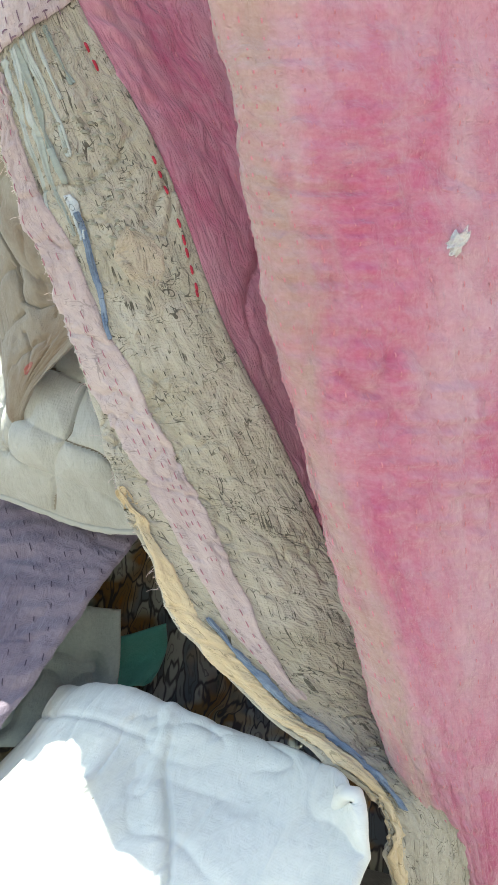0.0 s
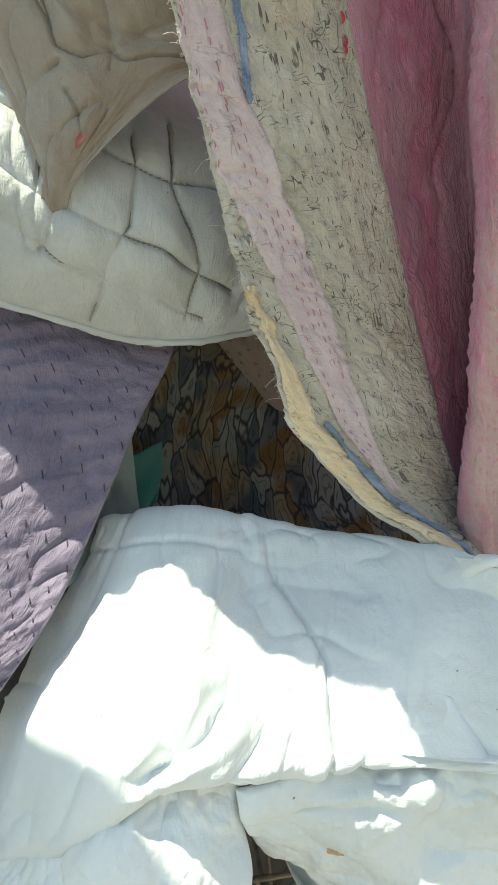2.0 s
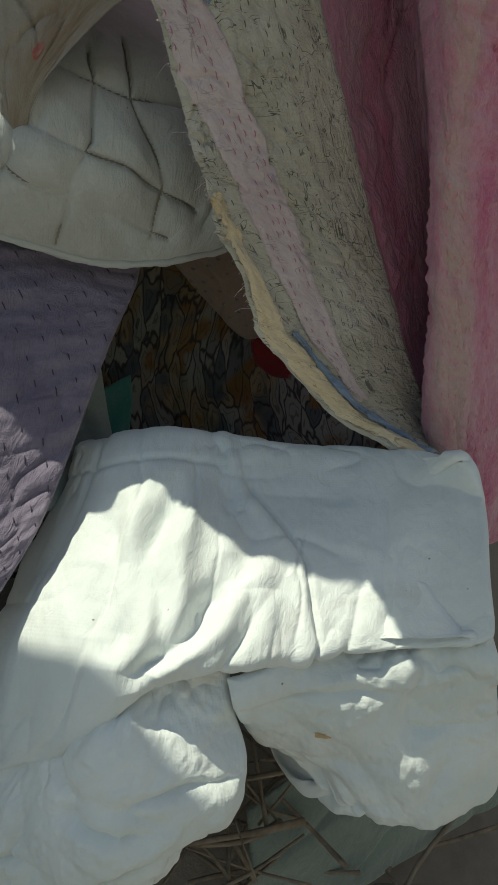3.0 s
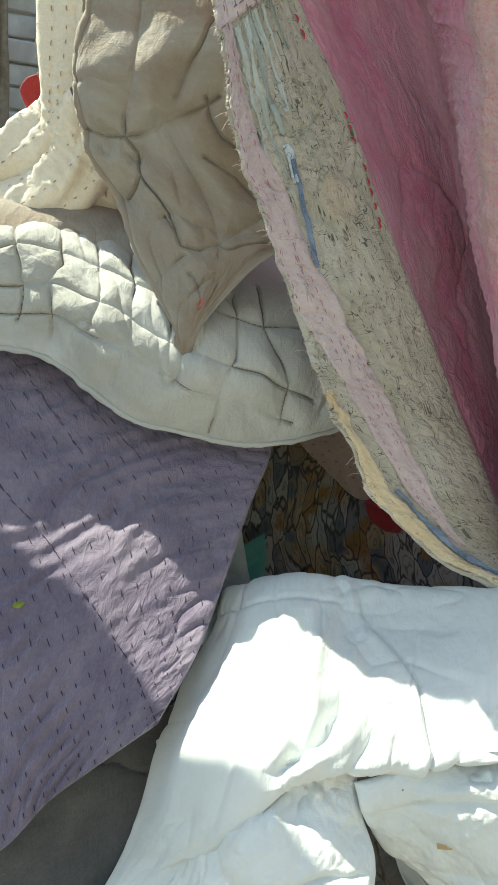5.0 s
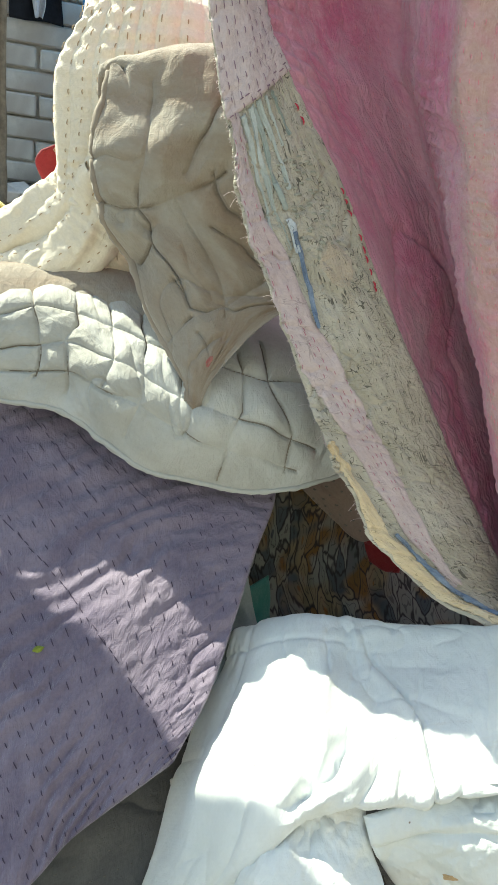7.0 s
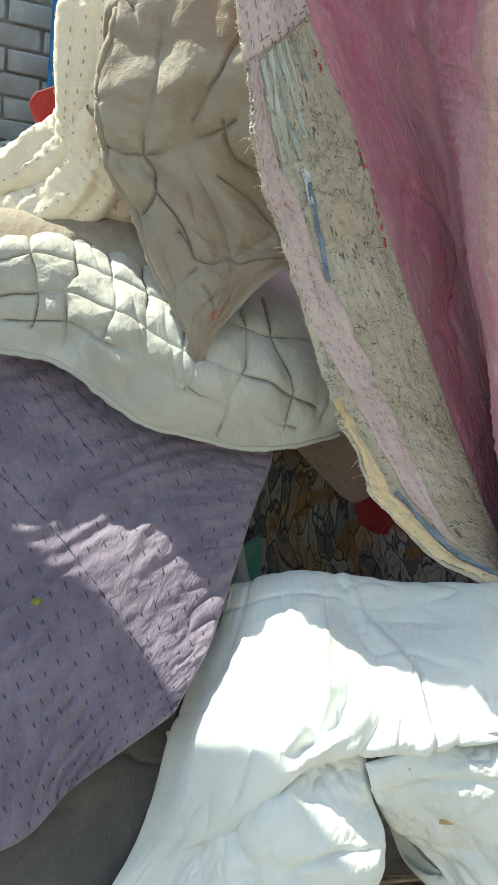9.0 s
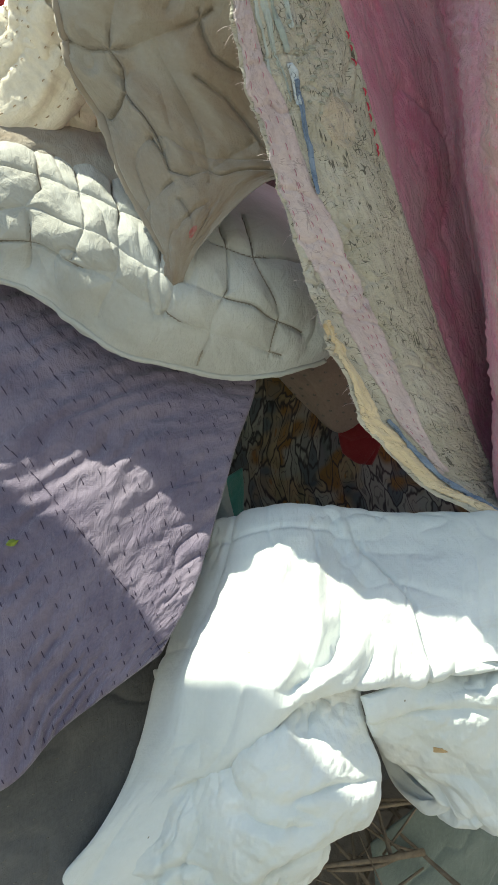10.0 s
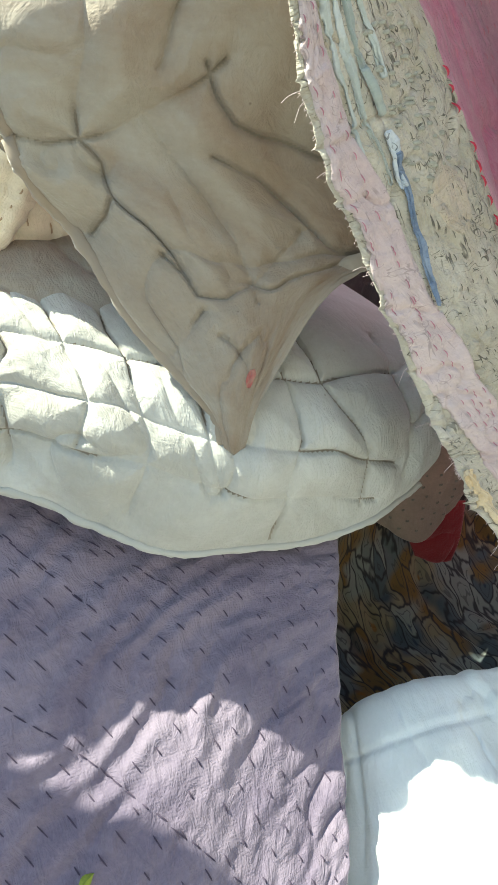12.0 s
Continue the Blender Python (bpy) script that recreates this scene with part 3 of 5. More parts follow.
QUILT_FACE = [(0.151, 0.54, 1.386), (0.182, 0.527, 1.238), (0.204, 0.519, 1.131), (0.213, 0.509, 1.094), (0.224, 0.498, 1.049), (0.236, 0.486, 1.003), (0.253, 0.47, 0.936), (0.271, 0.451, 0.864), (0.29, 0.432, 0.789), (0.308, 0.415, 0.719), (0.329, 0.393, 0.634), (0.355, 0.367, 0.534), (0.37, 0.346, 0.428)]
# the other cloths, edge by edge
PURPLE_RIM = [(0.015, 0.562, 0.686), (-0.020, 0.501, 0.643), (-0.076, 0.400, 0.573), (-0.121, 0.346, 0.532)]
PURPLE_MID = [(-0.150, 0.640, 0.700), (-0.150, 0.530, 0.634), (-0.180, 0.400, 0.560), (-0.205, 0.315, 0.495)]
PURPLE_FAR = [(-0.310, 0.700, 0.700), (-0.300, 0.560, 0.612), (-0.290, 0.420, 0.530), (-0.275, 0.285, 0.462)]
WHITE_LIP = [(-0.362, 0.679, 0.759), (-0.293, 0.669, 0.742), (-0.227, 0.646, 0.746), (-0.175, 0.600, 0.731), (-0.119, 0.562, 0.717), (-0.042, 0.543, 0.705), (0.022, 0.532, 0.715), (0.092, 0.545, 0.734)]
WHITE_BELLY = [(-0.361, 0.689, 0.794), (-0.293, 0.685, 0.788), (-0.222, 0.650, 0.802), (-0.167, 0.601, 0.800), (-0.113, 0.566, 0.789), (-0.053, 0.546, 0.791), (0.013, 0.547, 0.794), (0.103, 0.554, 0.782)]
WHITE_CREST = [(-0.364, 0.727, 0.831), (-0.293, 0.711, 0.835), (-0.228, 0.698, 0.843), (-0.169, 0.679, 0.839), (-0.109, 0.661, 0.835), (-0.043, 0.644, 0.838), (0.024, 0.624, 0.835), (0.118, 0.611, 0.810)]
TAN_CREST = [(-0.191, 0.715, 1.088), (-0.149, 0.702, 1.090), (-0.103, 0.687, 1.105), (0.015, 0.639, 1.127)]
TAN_BROW = [(-0.195, 0.704, 1.046), (-0.151, 0.676, 1.051), (-0.105, 0.660, 1.060), (0.015, 0.617, 1.083)]
TAN_CHEST = [(-0.198, 0.699, 0.997), (-0.149, 0.666, 1.006), (-0.102, 0.650, 1.016), (0.019, 0.606, 1.036)]
TAN_WAIST = [(-0.187, 0.680, 0.940), (-0.141, 0.654, 0.944), (-0.091, 0.643, 0.945), (0.032, 0.592, 0.965)]
TAN_HIP = [(-0.165, 0.654, 0.900), (-0.122, 0.627, 0.902), (-0.075, 0.609, 0.902), (0.053, 0.565, 0.914)]
TAN_HEM = [(-0.137, 0.616, 0.849), (-0.108, 0.591, 0.855), (-0.073, 0.581, 0.866), (-0.016, 0.578, 0.887)]
TAN_POINT = [(-0.109, 0.575, 0.815), (-0.1, 0.567, 0.818), (-0.089, 0.564, 0.822), (-0.072, 0.567, 0.83)]
TAN_TIP = [(-0.102, 0.56, 0.789), (-0.098, 0.555, 0.786), (-0.095, 0.554, 0.786), (-0.09, 0.554, 0.791)]
CREAM_CREST = [(-0.208, 0.815, 1.126), (-0.172, 0.806, 1.150), (-0.124, 0.793, 1.159), (-0.007, 0.758, 1.128)]
CREAM_BROW = [(-0.236, 0.808, 1.070), (-0.185, 0.773, 1.083), (-0.129, 0.757, 1.096), (0.009, 0.729, 1.104)]
CREAM_CHEST = [(-0.238, 0.803, 1.013), (-0.183, 0.767, 1.023), (-0.125, 0.750, 1.031), (0.015, 0.721, 1.040)]
CREAM_WAIST = [(-0.232, 0.796, 0.961), (-0.193, 0.764, 0.964), (-0.121, 0.742, 0.963), (0.022, 0.711, 0.965)]
CREAM_HEM = [(-0.230, 0.792, 0.925), (-0.186, 0.758, 0.923), (-0.115, 0.755, 0.910), (0.031, 0.725, 0.918)]
ROLL_UPPER = [(-0.169, 0.800, 0.970), (-0.196, 0.815, 0.923), (-0.248, 0.838, 0.876), (-0.317, 0.855, 0.835), (-0.403, 0.887, 0.790)]
ROLL_LOWER = [(-0.163, 0.784, 0.927), (-0.193, 0.789, 0.881), (-0.245, 0.801, 0.837), (-0.315, 0.821, 0.805), (-0.400, 0.855, 0.764)]
PILLOW_BACK = [(-0.038, 0.478, 0.556), (0.025, 0.462, 0.594), (0.085, 0.435, 0.612), (0.163, 0.404, 0.625), (0.199, 0.36, 0.66), (0.198, 0.319, 0.692)]
PILLOW_TOP = [(-0.059, 0.441, 0.53), (-0.009, 0.388, 0.597), (0.058, 0.369, 0.61), (0.135, 0.345, 0.622), (0.172, 0.308, 0.655), (0.201, 0.285, 0.685)]
PILLOW_FORE = [(-0.091, 0.399, 0.5), (-0.043, 0.331, 0.589), (0.026, 0.302, 0.607), (0.1, 0.288, 0.612), (0.148, 0.262, 0.638), (0.179, 0.238, 0.672)]
PILLOW_LIP = [(-0.115, 0.363, 0.472), (-0.063, 0.282, 0.576), (-0.01, 0.249, 0.597), (0.076, 0.24, 0.598), (0.13, 0.223, 0.618), (0.165, 0.199, 0.655)]
LOWER_TUCK = [(0.013, 0.243, 0.578), (0.082, 0.246, 0.586), (0.141, 0.230, 0.606), (0.177, 0.207, 0.645)]
LOWER_SHOULDER = [(0.018, 0.226, 0.563), (0.080, 0.224, 0.575), (0.138, 0.206, 0.595), (0.179, 0.183, 0.631)]
LOWER_BELLY = [(0.040, 0.214, 0.526), (0.090, 0.204, 0.540), (0.145, 0.187, 0.558), (0.197, 0.171, 0.591)]
LOWER_SKIRT = [(0.069, 0.195, 0.491), (0.109, 0.174, 0.501), (0.154, 0.161, 0.516), (0.220, 0.157, 0.548)]
LOWER_HEM = [(0.096, 0.181, 0.464), (0.127, 0.152, 0.471), (0.171, 0.140, 0.481), (0.227, 0.143, 0.511)]
DRAPE_TUCK = [(-0.115, 0.366, 0.468), (-0.064, 0.303, 0.563), (-0.027, 0.265, 0.59), (0.017, 0.241, 0.588)]
DRAPE_SHOULDER = [(-0.129, 0.334, 0.44), (-0.078, 0.265, 0.546), (-0.034, 0.238, 0.57), (0.019, 0.23, 0.57)]
DRAPE_BELLY = [(-0.146, 0.308, 0.411), (-0.086, 0.237, 0.518), (-0.039, 0.213, 0.543), (0.027, 0.208, 0.545)]
DRAPE_SKIRT = [(-0.174, 0.282, 0.379), (-0.093, 0.216, 0.484), (-0.049, 0.192, 0.512), (0.019, 0.196, 0.517)]
DRAPE_HEM = [(-0.206, 0.266, 0.341), (-0.096, 0.191, 0.443), (-0.054, 0.174, 0.475), (-0.003, 0.19, 0.49)]
DRAPE_FOOT = [(-0.238, 0.248, 0.287), (-0.094, 0.163, 0.387), (-0.057, 0.152, 0.42), (-0.016, 0.172, 0.445)]


# ---- the setting ----
GROUND = 0.20


def build_ground():
    n = 120
    s = np.sinh(np.linspace(-6, 6, n)) / np.sinh(6) * 300
    X, Y = np.meshgrid(s, s + 1.0)
    Zg = GROUND + 0.012 * fbm(X * 6, Y * 6, 4) * np.exp(-(X ** 2 + Y ** 2) / 60)
    idx = np.arange(n * n).reshape(n, n)
    q = np.stack([idx[:-1, :-1], idx[:-1, 1:], idx[1:, 1:], idx[1:, :-1]], 2).reshape(-1, 4)
    me = mesh_from("ground", np.stack([X, Y, Zg], 2).reshape(-1, 3), q)
    tagged(part("ground", me, M["earth"]), "dusty bare earth yard with trodden soil", "ground", kind="structure")


def build_wall():
    """Low wall of pale blocks behind the yard."""
    wall = tagged(new("wall_north", box_mesh("wall_north", 7.0, 0.16, 1.36, 0.01)), "low wall of dusty pale blocks", "wall", kind="structure")
    wall.location = (-0.8, 5.08, GROUND + 0.67)
    wall.data.materials.append(M["mortar"])
    shapes = [box_mesh("block", 0.40, 0.10, 0.118, 0.010, 0.006, k) for k in range(5)]
    for s in shapes:
        s.materials.append(M["block"])
    rnd = random.Random(5)
    for row in range(10):
        for k in range(12):
            b = new("block", shapes[rnd.randrange(5)])
            b.parent = wall
            b.location = (-2.3 + k * 0.415 + (row % 2) * 0.2 + rnd.uniform(-0.01, 0.01), -0.075 + rnd.uniform(-0.012, 0.008), -0.60 + row * 0.132)
            b.rotation_euler = (0, rnd.uniform(-0.01, 0.01), rnd.uniform(-0.015, 0.015))


def build_unseen_walls():
    """Plain unseen walls, added behind and beside the yard to block and bounce light."""
    for name, sx, sy, x, y in (("unseen_wall_south", 9.0, 0.3, 0.5, -1.9), ("unseen_wall_east", 0.3, 8.0, 2.6, 1.2)):
        w = tagged(new(name, box_mesh(name, sx, sy, 3.2, 0.02)), "unseen mud-plastered wall added to shape the light", "wall", kind="structure")
        w.location = (x, y, GROUND + 1.55)
        w.data.materials.append(M["mud"])


build_ground()
build_wall()
build_unseen_walls()

# ---- the hanging patchwork quilt ----
def build_hanging_quilt():
    q = thing("hanging_quilt", "faded pink patchwork quilt hanging in deep folds, frayed edge", "quilt", at=(0.1, 0.5, 0.6))
    q.location = (0, 0, 0)

    def crackle(U, V, a, b):
        x, y = U + 0.006 * fbm(U * 40, V * 40, 111, 2), V + 0.006 * fbm(U * 40, V * 40, 112, 2)
        rough_ = np.clip(0.45 + 0.9 * lattice(U * 22, V * 12, 15) + 0.5 * np.exp(-((b - 0.36) / 0.09) ** 2), 0.1, 1.3)
        fine = -0.0042 * ridged(x * 30, y * 26, 11) ** 2 * rough_ - 0.0020 * ridged(x * 62, y * 50, 16) ** 2 * np.clip(0.3 + lattice(U * 25, V * 25, 18), 0, 1) + 0.0008 * fbm(U * 110, V * 90, 14, 2)
        rows = 0.0005 * np.sin((U + 0.003 * fbm(U * 20, V * 14, 113, 2)) * 2 * np.pi / 0.0105) * np.abs(np.sin(V * np.pi / 0.007))
        return fine + rows + 0.004 * fbm(U * 12, V * 7, 13, 3)
    strip = Cloth([[e, tuple(0.5 * (p + w) + o for p, w, o in zip(e, s, (0, -0.006, 0))), s] for e, s in zip(QUILT_EDGE, QUILT_SEAM)], 960, 170, crackle)
    strip.stretch = (1 / 12, 10 / 12)
    # the worn edge wanders
    out = strip.P[:, :1] - strip.P[:, 8:9]
    out /= np.linalg.norm(out, axis=2, keepdims=True)
    wav = 0.0022 * fbm(strip.V * 38, strip.V * 0, 19, 3) * (1 + 0.8 * (strip.b > 0.55))
    strip.P = strip.P + out * (wav * np.clip(1 - strip.a / 0.2, 0, 1))[..., None]
    border = sheet("border", strip, M["sage"], 0.005, q, 0.004, "sage cotton border, crackled and worn")

    ridge = [list(r) for r in QUILT_RIDGE]
    rows = []
    for s, r, f in zip(QUILT_SEAM, ridge, QUILT_FACE):
        s, r, f = np.array(s), np.array(r), np.array(f)
        valley = 0.5 * s + 0.5 * r + np.array((0.085, 0.105, 0))
        near = r + (f - r) * 0.06 + np.array((-0.006, 0.030, 0))
        rows.append([s + np.array((-0.004, 0.002, 0)), s * 0.55 + valley * 0.45 + np.array((0, 0.012, 0)), valley, near, r + (f - r) * 0.12 + np.array((0, -0.004, 0)), f, f + np.array((0.12, 0.06, 0)), f + np.array((0.30, 0.10, 0))])

    def pink_relief(U, V, a, b):
        V = V - 0.16
        x, y = U + 0.005 * fbm(U * 9, V * 9, 3), V + 0.006 * fbm(U * 14, V * 14, 25, 2)
        cell = np.abs(np.sin(x * np.pi / 0.021)) ** 0.6 * (0.35 + 0.65 * np.abs(np.sin(y * np.pi / 0.017 + 2.0 * lattice(U * 47, V * 3, 24))))
        where = np.clip(0.55 + lattice(U * 9, V * 7, 26), 0.15, 1.2)
        cross = 0.0010 * np.sin(y * 2 * np.pi / 0.012 + 3.5 * fbm(U * 12, V * 9, 29, 2)) * np.abs(np.sin(x * np.pi / 0.021))
        deep = -0.0042 * ridged(U * 13, V * 9, 27) ** 2 * np.clip(0.1 + 1.4 * lattice(U * 10, V * 8, 28), 0, 1)
        crest = 1 - 0.95 * np.exp(-((a - 0.49) / 0.085) ** 2)
        return ((0.0030 * cell + 1.6 * cross) * where + 1.3 * deep) * crest - 0.0012 * ridged(U * 26, V * 12, 21) + 0.0016 * fbm(U * 34, V * 48, 22, 3) + 0.006 * fbm(U * 9, V * 5, 23, 2)
    rows.insert(0, [p + np.array((0, 0, 0.16)) for p in rows[0]])
    pink = Cloth(rows, 420, 420, pink_relief)
    panel = sheet("panel", pink, M["pink"], 0.010, q, 0.006, "faded pink cotton panel with cream worn streaks")
    lines = [((0.12 + k * 0.021, 0.03), (0.12 + k * 0.021, 0.99)) for k in range(42)]
    stitches("stitching", pink, lines, M["t_rose"], panel, 0.005, 0.012, 0.0010, 5, up=0.0005, wander=0.002)

    # patches on the border
    none = [(0, 0.0), (1, 0.0)]
    patch = overlay("patch", strip, none, [(0, 1.0), (1, 1.0)], -0.1, 0.200, M["lilac"], q, up=0.003, seed=2, nv=140, label="lilac cotton patch with rows of running stitch")
    band_r = [(0.19, 0.12), (0.255, 0.15), (0.30, 0.18), (0.336, 0.25), (0.404, 0.28), (0.442, 0.34), (0.50, 0.38), (0.564, 0.41), (0.64, 0.44), (0.70, 0.43), (0.76, 0.42)]
    band_l = [(0.0, 0.01), (0.45, 0.01), (0.49, 0.09), (0.54, 0.16), (0.61, 0.20), (0.68, 0.27), (0.76, 0.36)]
    band = overlay("band", strip, band_l, band_r, 0.195, 0.76, M["lilac"], q, 0.0028, 0.0035, seed=4, nv=300, jag=0.012, label="faded lilac cotton band")
    for k, (a0, a1, b0, b1) in enumerate(((0.14, 0.22, 0.205, 0.315), (0.235, 0.29, 0.203, 0.335), (0.31, 0.37, 0.202, 0.30), (0.40, 0.45, 0.202, 0.285), (0.50, 0.55, 0.203, 0.25), (0.62, 0.66, 0.203, 0.245))):
        overlay("inset", strip, [(b0, a0 + 0.02), (b1, a0 + 0.05)], [(b0, a1), ((b0 + b1) / 2, a1 + 0.02), (b1, a0 + 0.06)], b0, b1, M["ice" if k % 3 < 2 else "mist"], q, 0.0012 + 0.0004 * (k % 2), seed=50 + k, nv=90, nu=10, jag=0.022, label="torn strip of pale blue cotton on the border")
    overlay("inset", strip, [(0.30, 0.345), (0.33, 0.35), (0.36, 0.31)], [(0.30, 0.355), (0.315, 0.40), (0.33, 0.375), (0.36, 0.32)], 0.308, 0.338, M["frost"], q, 0.0036, seed=5, nv=60, nu=10, jag=0.012, label="frayed white lining at the top of a tear")
    overlay("inset", strip, [(0.32, 0.36), (0.36, 0.32), (0.41, 0.283)], [(0.32, 0.385), (0.345, 0.40), (0.38, 0.33), (0.41, 0.288)], 0.32, 0.41, M["blue"], q, 0.0034, seed=6, nv=120, nu=12, jag=0.022, label="blue cotton showing through a tear")
    overlay("binding", strip, [(0, -0.002), (1, -0.002)], [(0.55, 0.03), (0.62, 0.10), (0.70, 0.20), (0.78, 0.24), (0.84, 0.25), (0.92, 0.22), (1.05, 0.18)], 0.555, 1.04, M["tan_binding"], q, 0.0030, 0.006, seed=7, nv=300, jag=0.03, puff=0.0015, label="cream cotton binding along the edge")
    overlay("piping", strip, [(0.67, 0.17), (0.74, 0.215), (0.84, 0.25), (0.92, 0.24)], [(0.67, 0.18), (0.71, 0.27), (0.80, 0.37), (0.86, 0.35), (0.92, 0.31)], 0.675, 0.91, M["blue"], q, 0.0035, 0.002, seed=8, nv=160, nu=10, jag=0.02, puff=0.001, label="blue cotton piping")
    stitches("seam_stitching", strip, [((0.02, 0.2005), (0.98, 0.2005))], M["t_mauve"], patch, 0.005, 0.001, 0.0011, 12, up=0.0006, over=0.0040)
    overlay("worn_patch", strip, [(0.334, 0.64), (0.343, 0.53), (0.353, 0.49), (0.364, 0.53), (0.374, 0.62)], [(0.334, 0.66), (0.343, 0.78), (0.353, 0.82), (0.364, 0.78), (0.374, 0.68)], 0.334, 0.374, M["worn"], q, 0.0008, 0.0012, 24, 40, 61, 0.03, "worn ochre cotton showing through the border")
    bars = [((0.42 + 0.075 * c + 0.012 * (r % 2), 0.262 + 0.0078 * r), (0.47 + 0.075 * c, 0.264 + 0.0078 * r)) for r in range(11) for c in range(5)]
    stitches("bar_stitching", strip, bars, M["t_grey"], border, 0.0055, 0.0001, 0.0020, 63, up=0.0010, over=0.0006, wander=0.0012)
    # running stitches
    st = [((0.06 + k * 0.125, 0.0), (0.10 + k * 0.118, 0.21)) for k in range(8)]
    stitches("stitching", strip, st, M["t_mauve"], patch, 0.0065, 0.0055, 0.0008, 8, up=0.0005, over=0.0038)
    st = [((0.03, 0.21), (0.03, 0.46)), ((0.10, 0.22), (0.16, 0.42)), ((0.14, 0.40), (0.20, 0.52)), ((0.20, 0.42), (0.30, 0.60)), ((0.27, 0.46), (0.34, 0.62)), ((0.33, 0.47), (0.38, 0.70)), ((0.22, 0.58), (0.33, 0.72))]
    stitches("stitching", strip, st, M["t_pink"], band, 0.005, 0.005, 0.0008, 9, up=0.0006, over=0.0034)
    stitches("stitching", strip, [((0.94, 0.302), (0.945, 0.345)), ((0.945, 0.345), (0.90, 0.389)), ((0.89, 0.228), (0.88, 0.25))], M["t_red"], border, 0.0065, 0.0035, 0.0020, 10, up=0.0008, over=0.0016, wander=0.002)
    st = [((0.46 + k * 0.055, 0.24 + 0.02 * (k % 3)), (0.49 + k * 0.052, 0.90)) for k in range(10)] + [((0.03, 0.5), (0.10, 0.66)), ((0.08, 0.52), (0.2, 0.70))]
    stitches("stitching", strip, st, M["t_black"], border, 0.0045, 0.011, 0.0007, 11, up=0.0004, wander=0.006, slant=0.03)
    # frayed threads on the edge
    rnd = np.random.RandomState(4)
    V, F, base = [], [], 0
    for k in range(170):
        b = rnd.uniform(0.1, 0.68)
        p = strip.at(np.array([0.0]), np.array([b]), np.array([-0.003]))[0]
        if rnd.rand() < 0.12:
            p = strip.at(np.array([0.0]), np.array([0.555 + rnd.uniform(-0.008, 0.008)]), np.array([-0.003]))[0]
        ln = rnd.uniform(0.0006, 0.002) if k % 14 else rnd.uniform(0.005, 0.011)
        dirn = np.array((-1.0, rnd.uniform(-0.5, 0.3), rnd.uniform(-1.4, 0.5)))
        dirn /= np.linalg.norm(dirn)
        mid = p + dirn * ln * 0.5 + rnd.uniform(-1, 1, 3) * ln * 0.15
        pts = spline([p, mid, p + dirn * ln + np.array((0, 0, -ln * 0.3))], 5)
        v, f = tube(pts, 0.00016, 4, k, 0.0)
        V.append(v)
        F += [tuple(i + base for i in q_) for q_ in f if len(set(q_)) == 4]
        base += len(v)
    fr = part("fringe", mesh_from("fringe", np.concatenate(V), F), M["t_pale"], q, "loose frayed threads")
    fr["kind"] = "stuff"
    # scrap of foil stuck to the pink panel
    bm = bmesh.new()
    bmesh.ops.create_icosphere(bm, subdivisions=3, radius=1)
    for v in bm.verts:
        k = 1 + 0.8 * noise.noise(v.co * 2.6) + 0.7 * noise.noise(v.co * 6)
        v.co = Vector((v.co.x * 0.0045 * k + 0.003 * v.co.z, v.co.y * 0.003 * k, v.co.z * 0.010 * k))
    me = bpy.data.meshes.new("foil_scrap")
    bm.to_mesh(me)
    bm.free()
    f = part("foil_scrap", me, M["foil"])
    f.matrix_world = pose(0.204, 0.473, 1.006, 0, 25, 0)
    tagged(f, "crumpled scrap of silver foil stuck on the pink quilt", "foil")


def build_shade_blanket():
    """An unseen grey blanket added beside the heap; it shades the near part of the mauve quilt."""
    hem = ((2.1, -0.52), (1.6, -0.53), (1.32, -0.535), (1.2, -0.535), (1.1, -0.565), (0.9, -0.62), (0.6, -0.70), (GROUND, -0.74))
    rows = [[(x, 0.99, z), (x - 0.27, 0.96, z), (x - 0.56, 1.0, z), (x - 0.85, 0.96, z)] for z, x in hem]
    simple_cloth("unseen_blanket", rows, "grey", "unseen grey blanket added beside the heap to cast shade", "blanket", 0.008, 97, 90, 1.0)


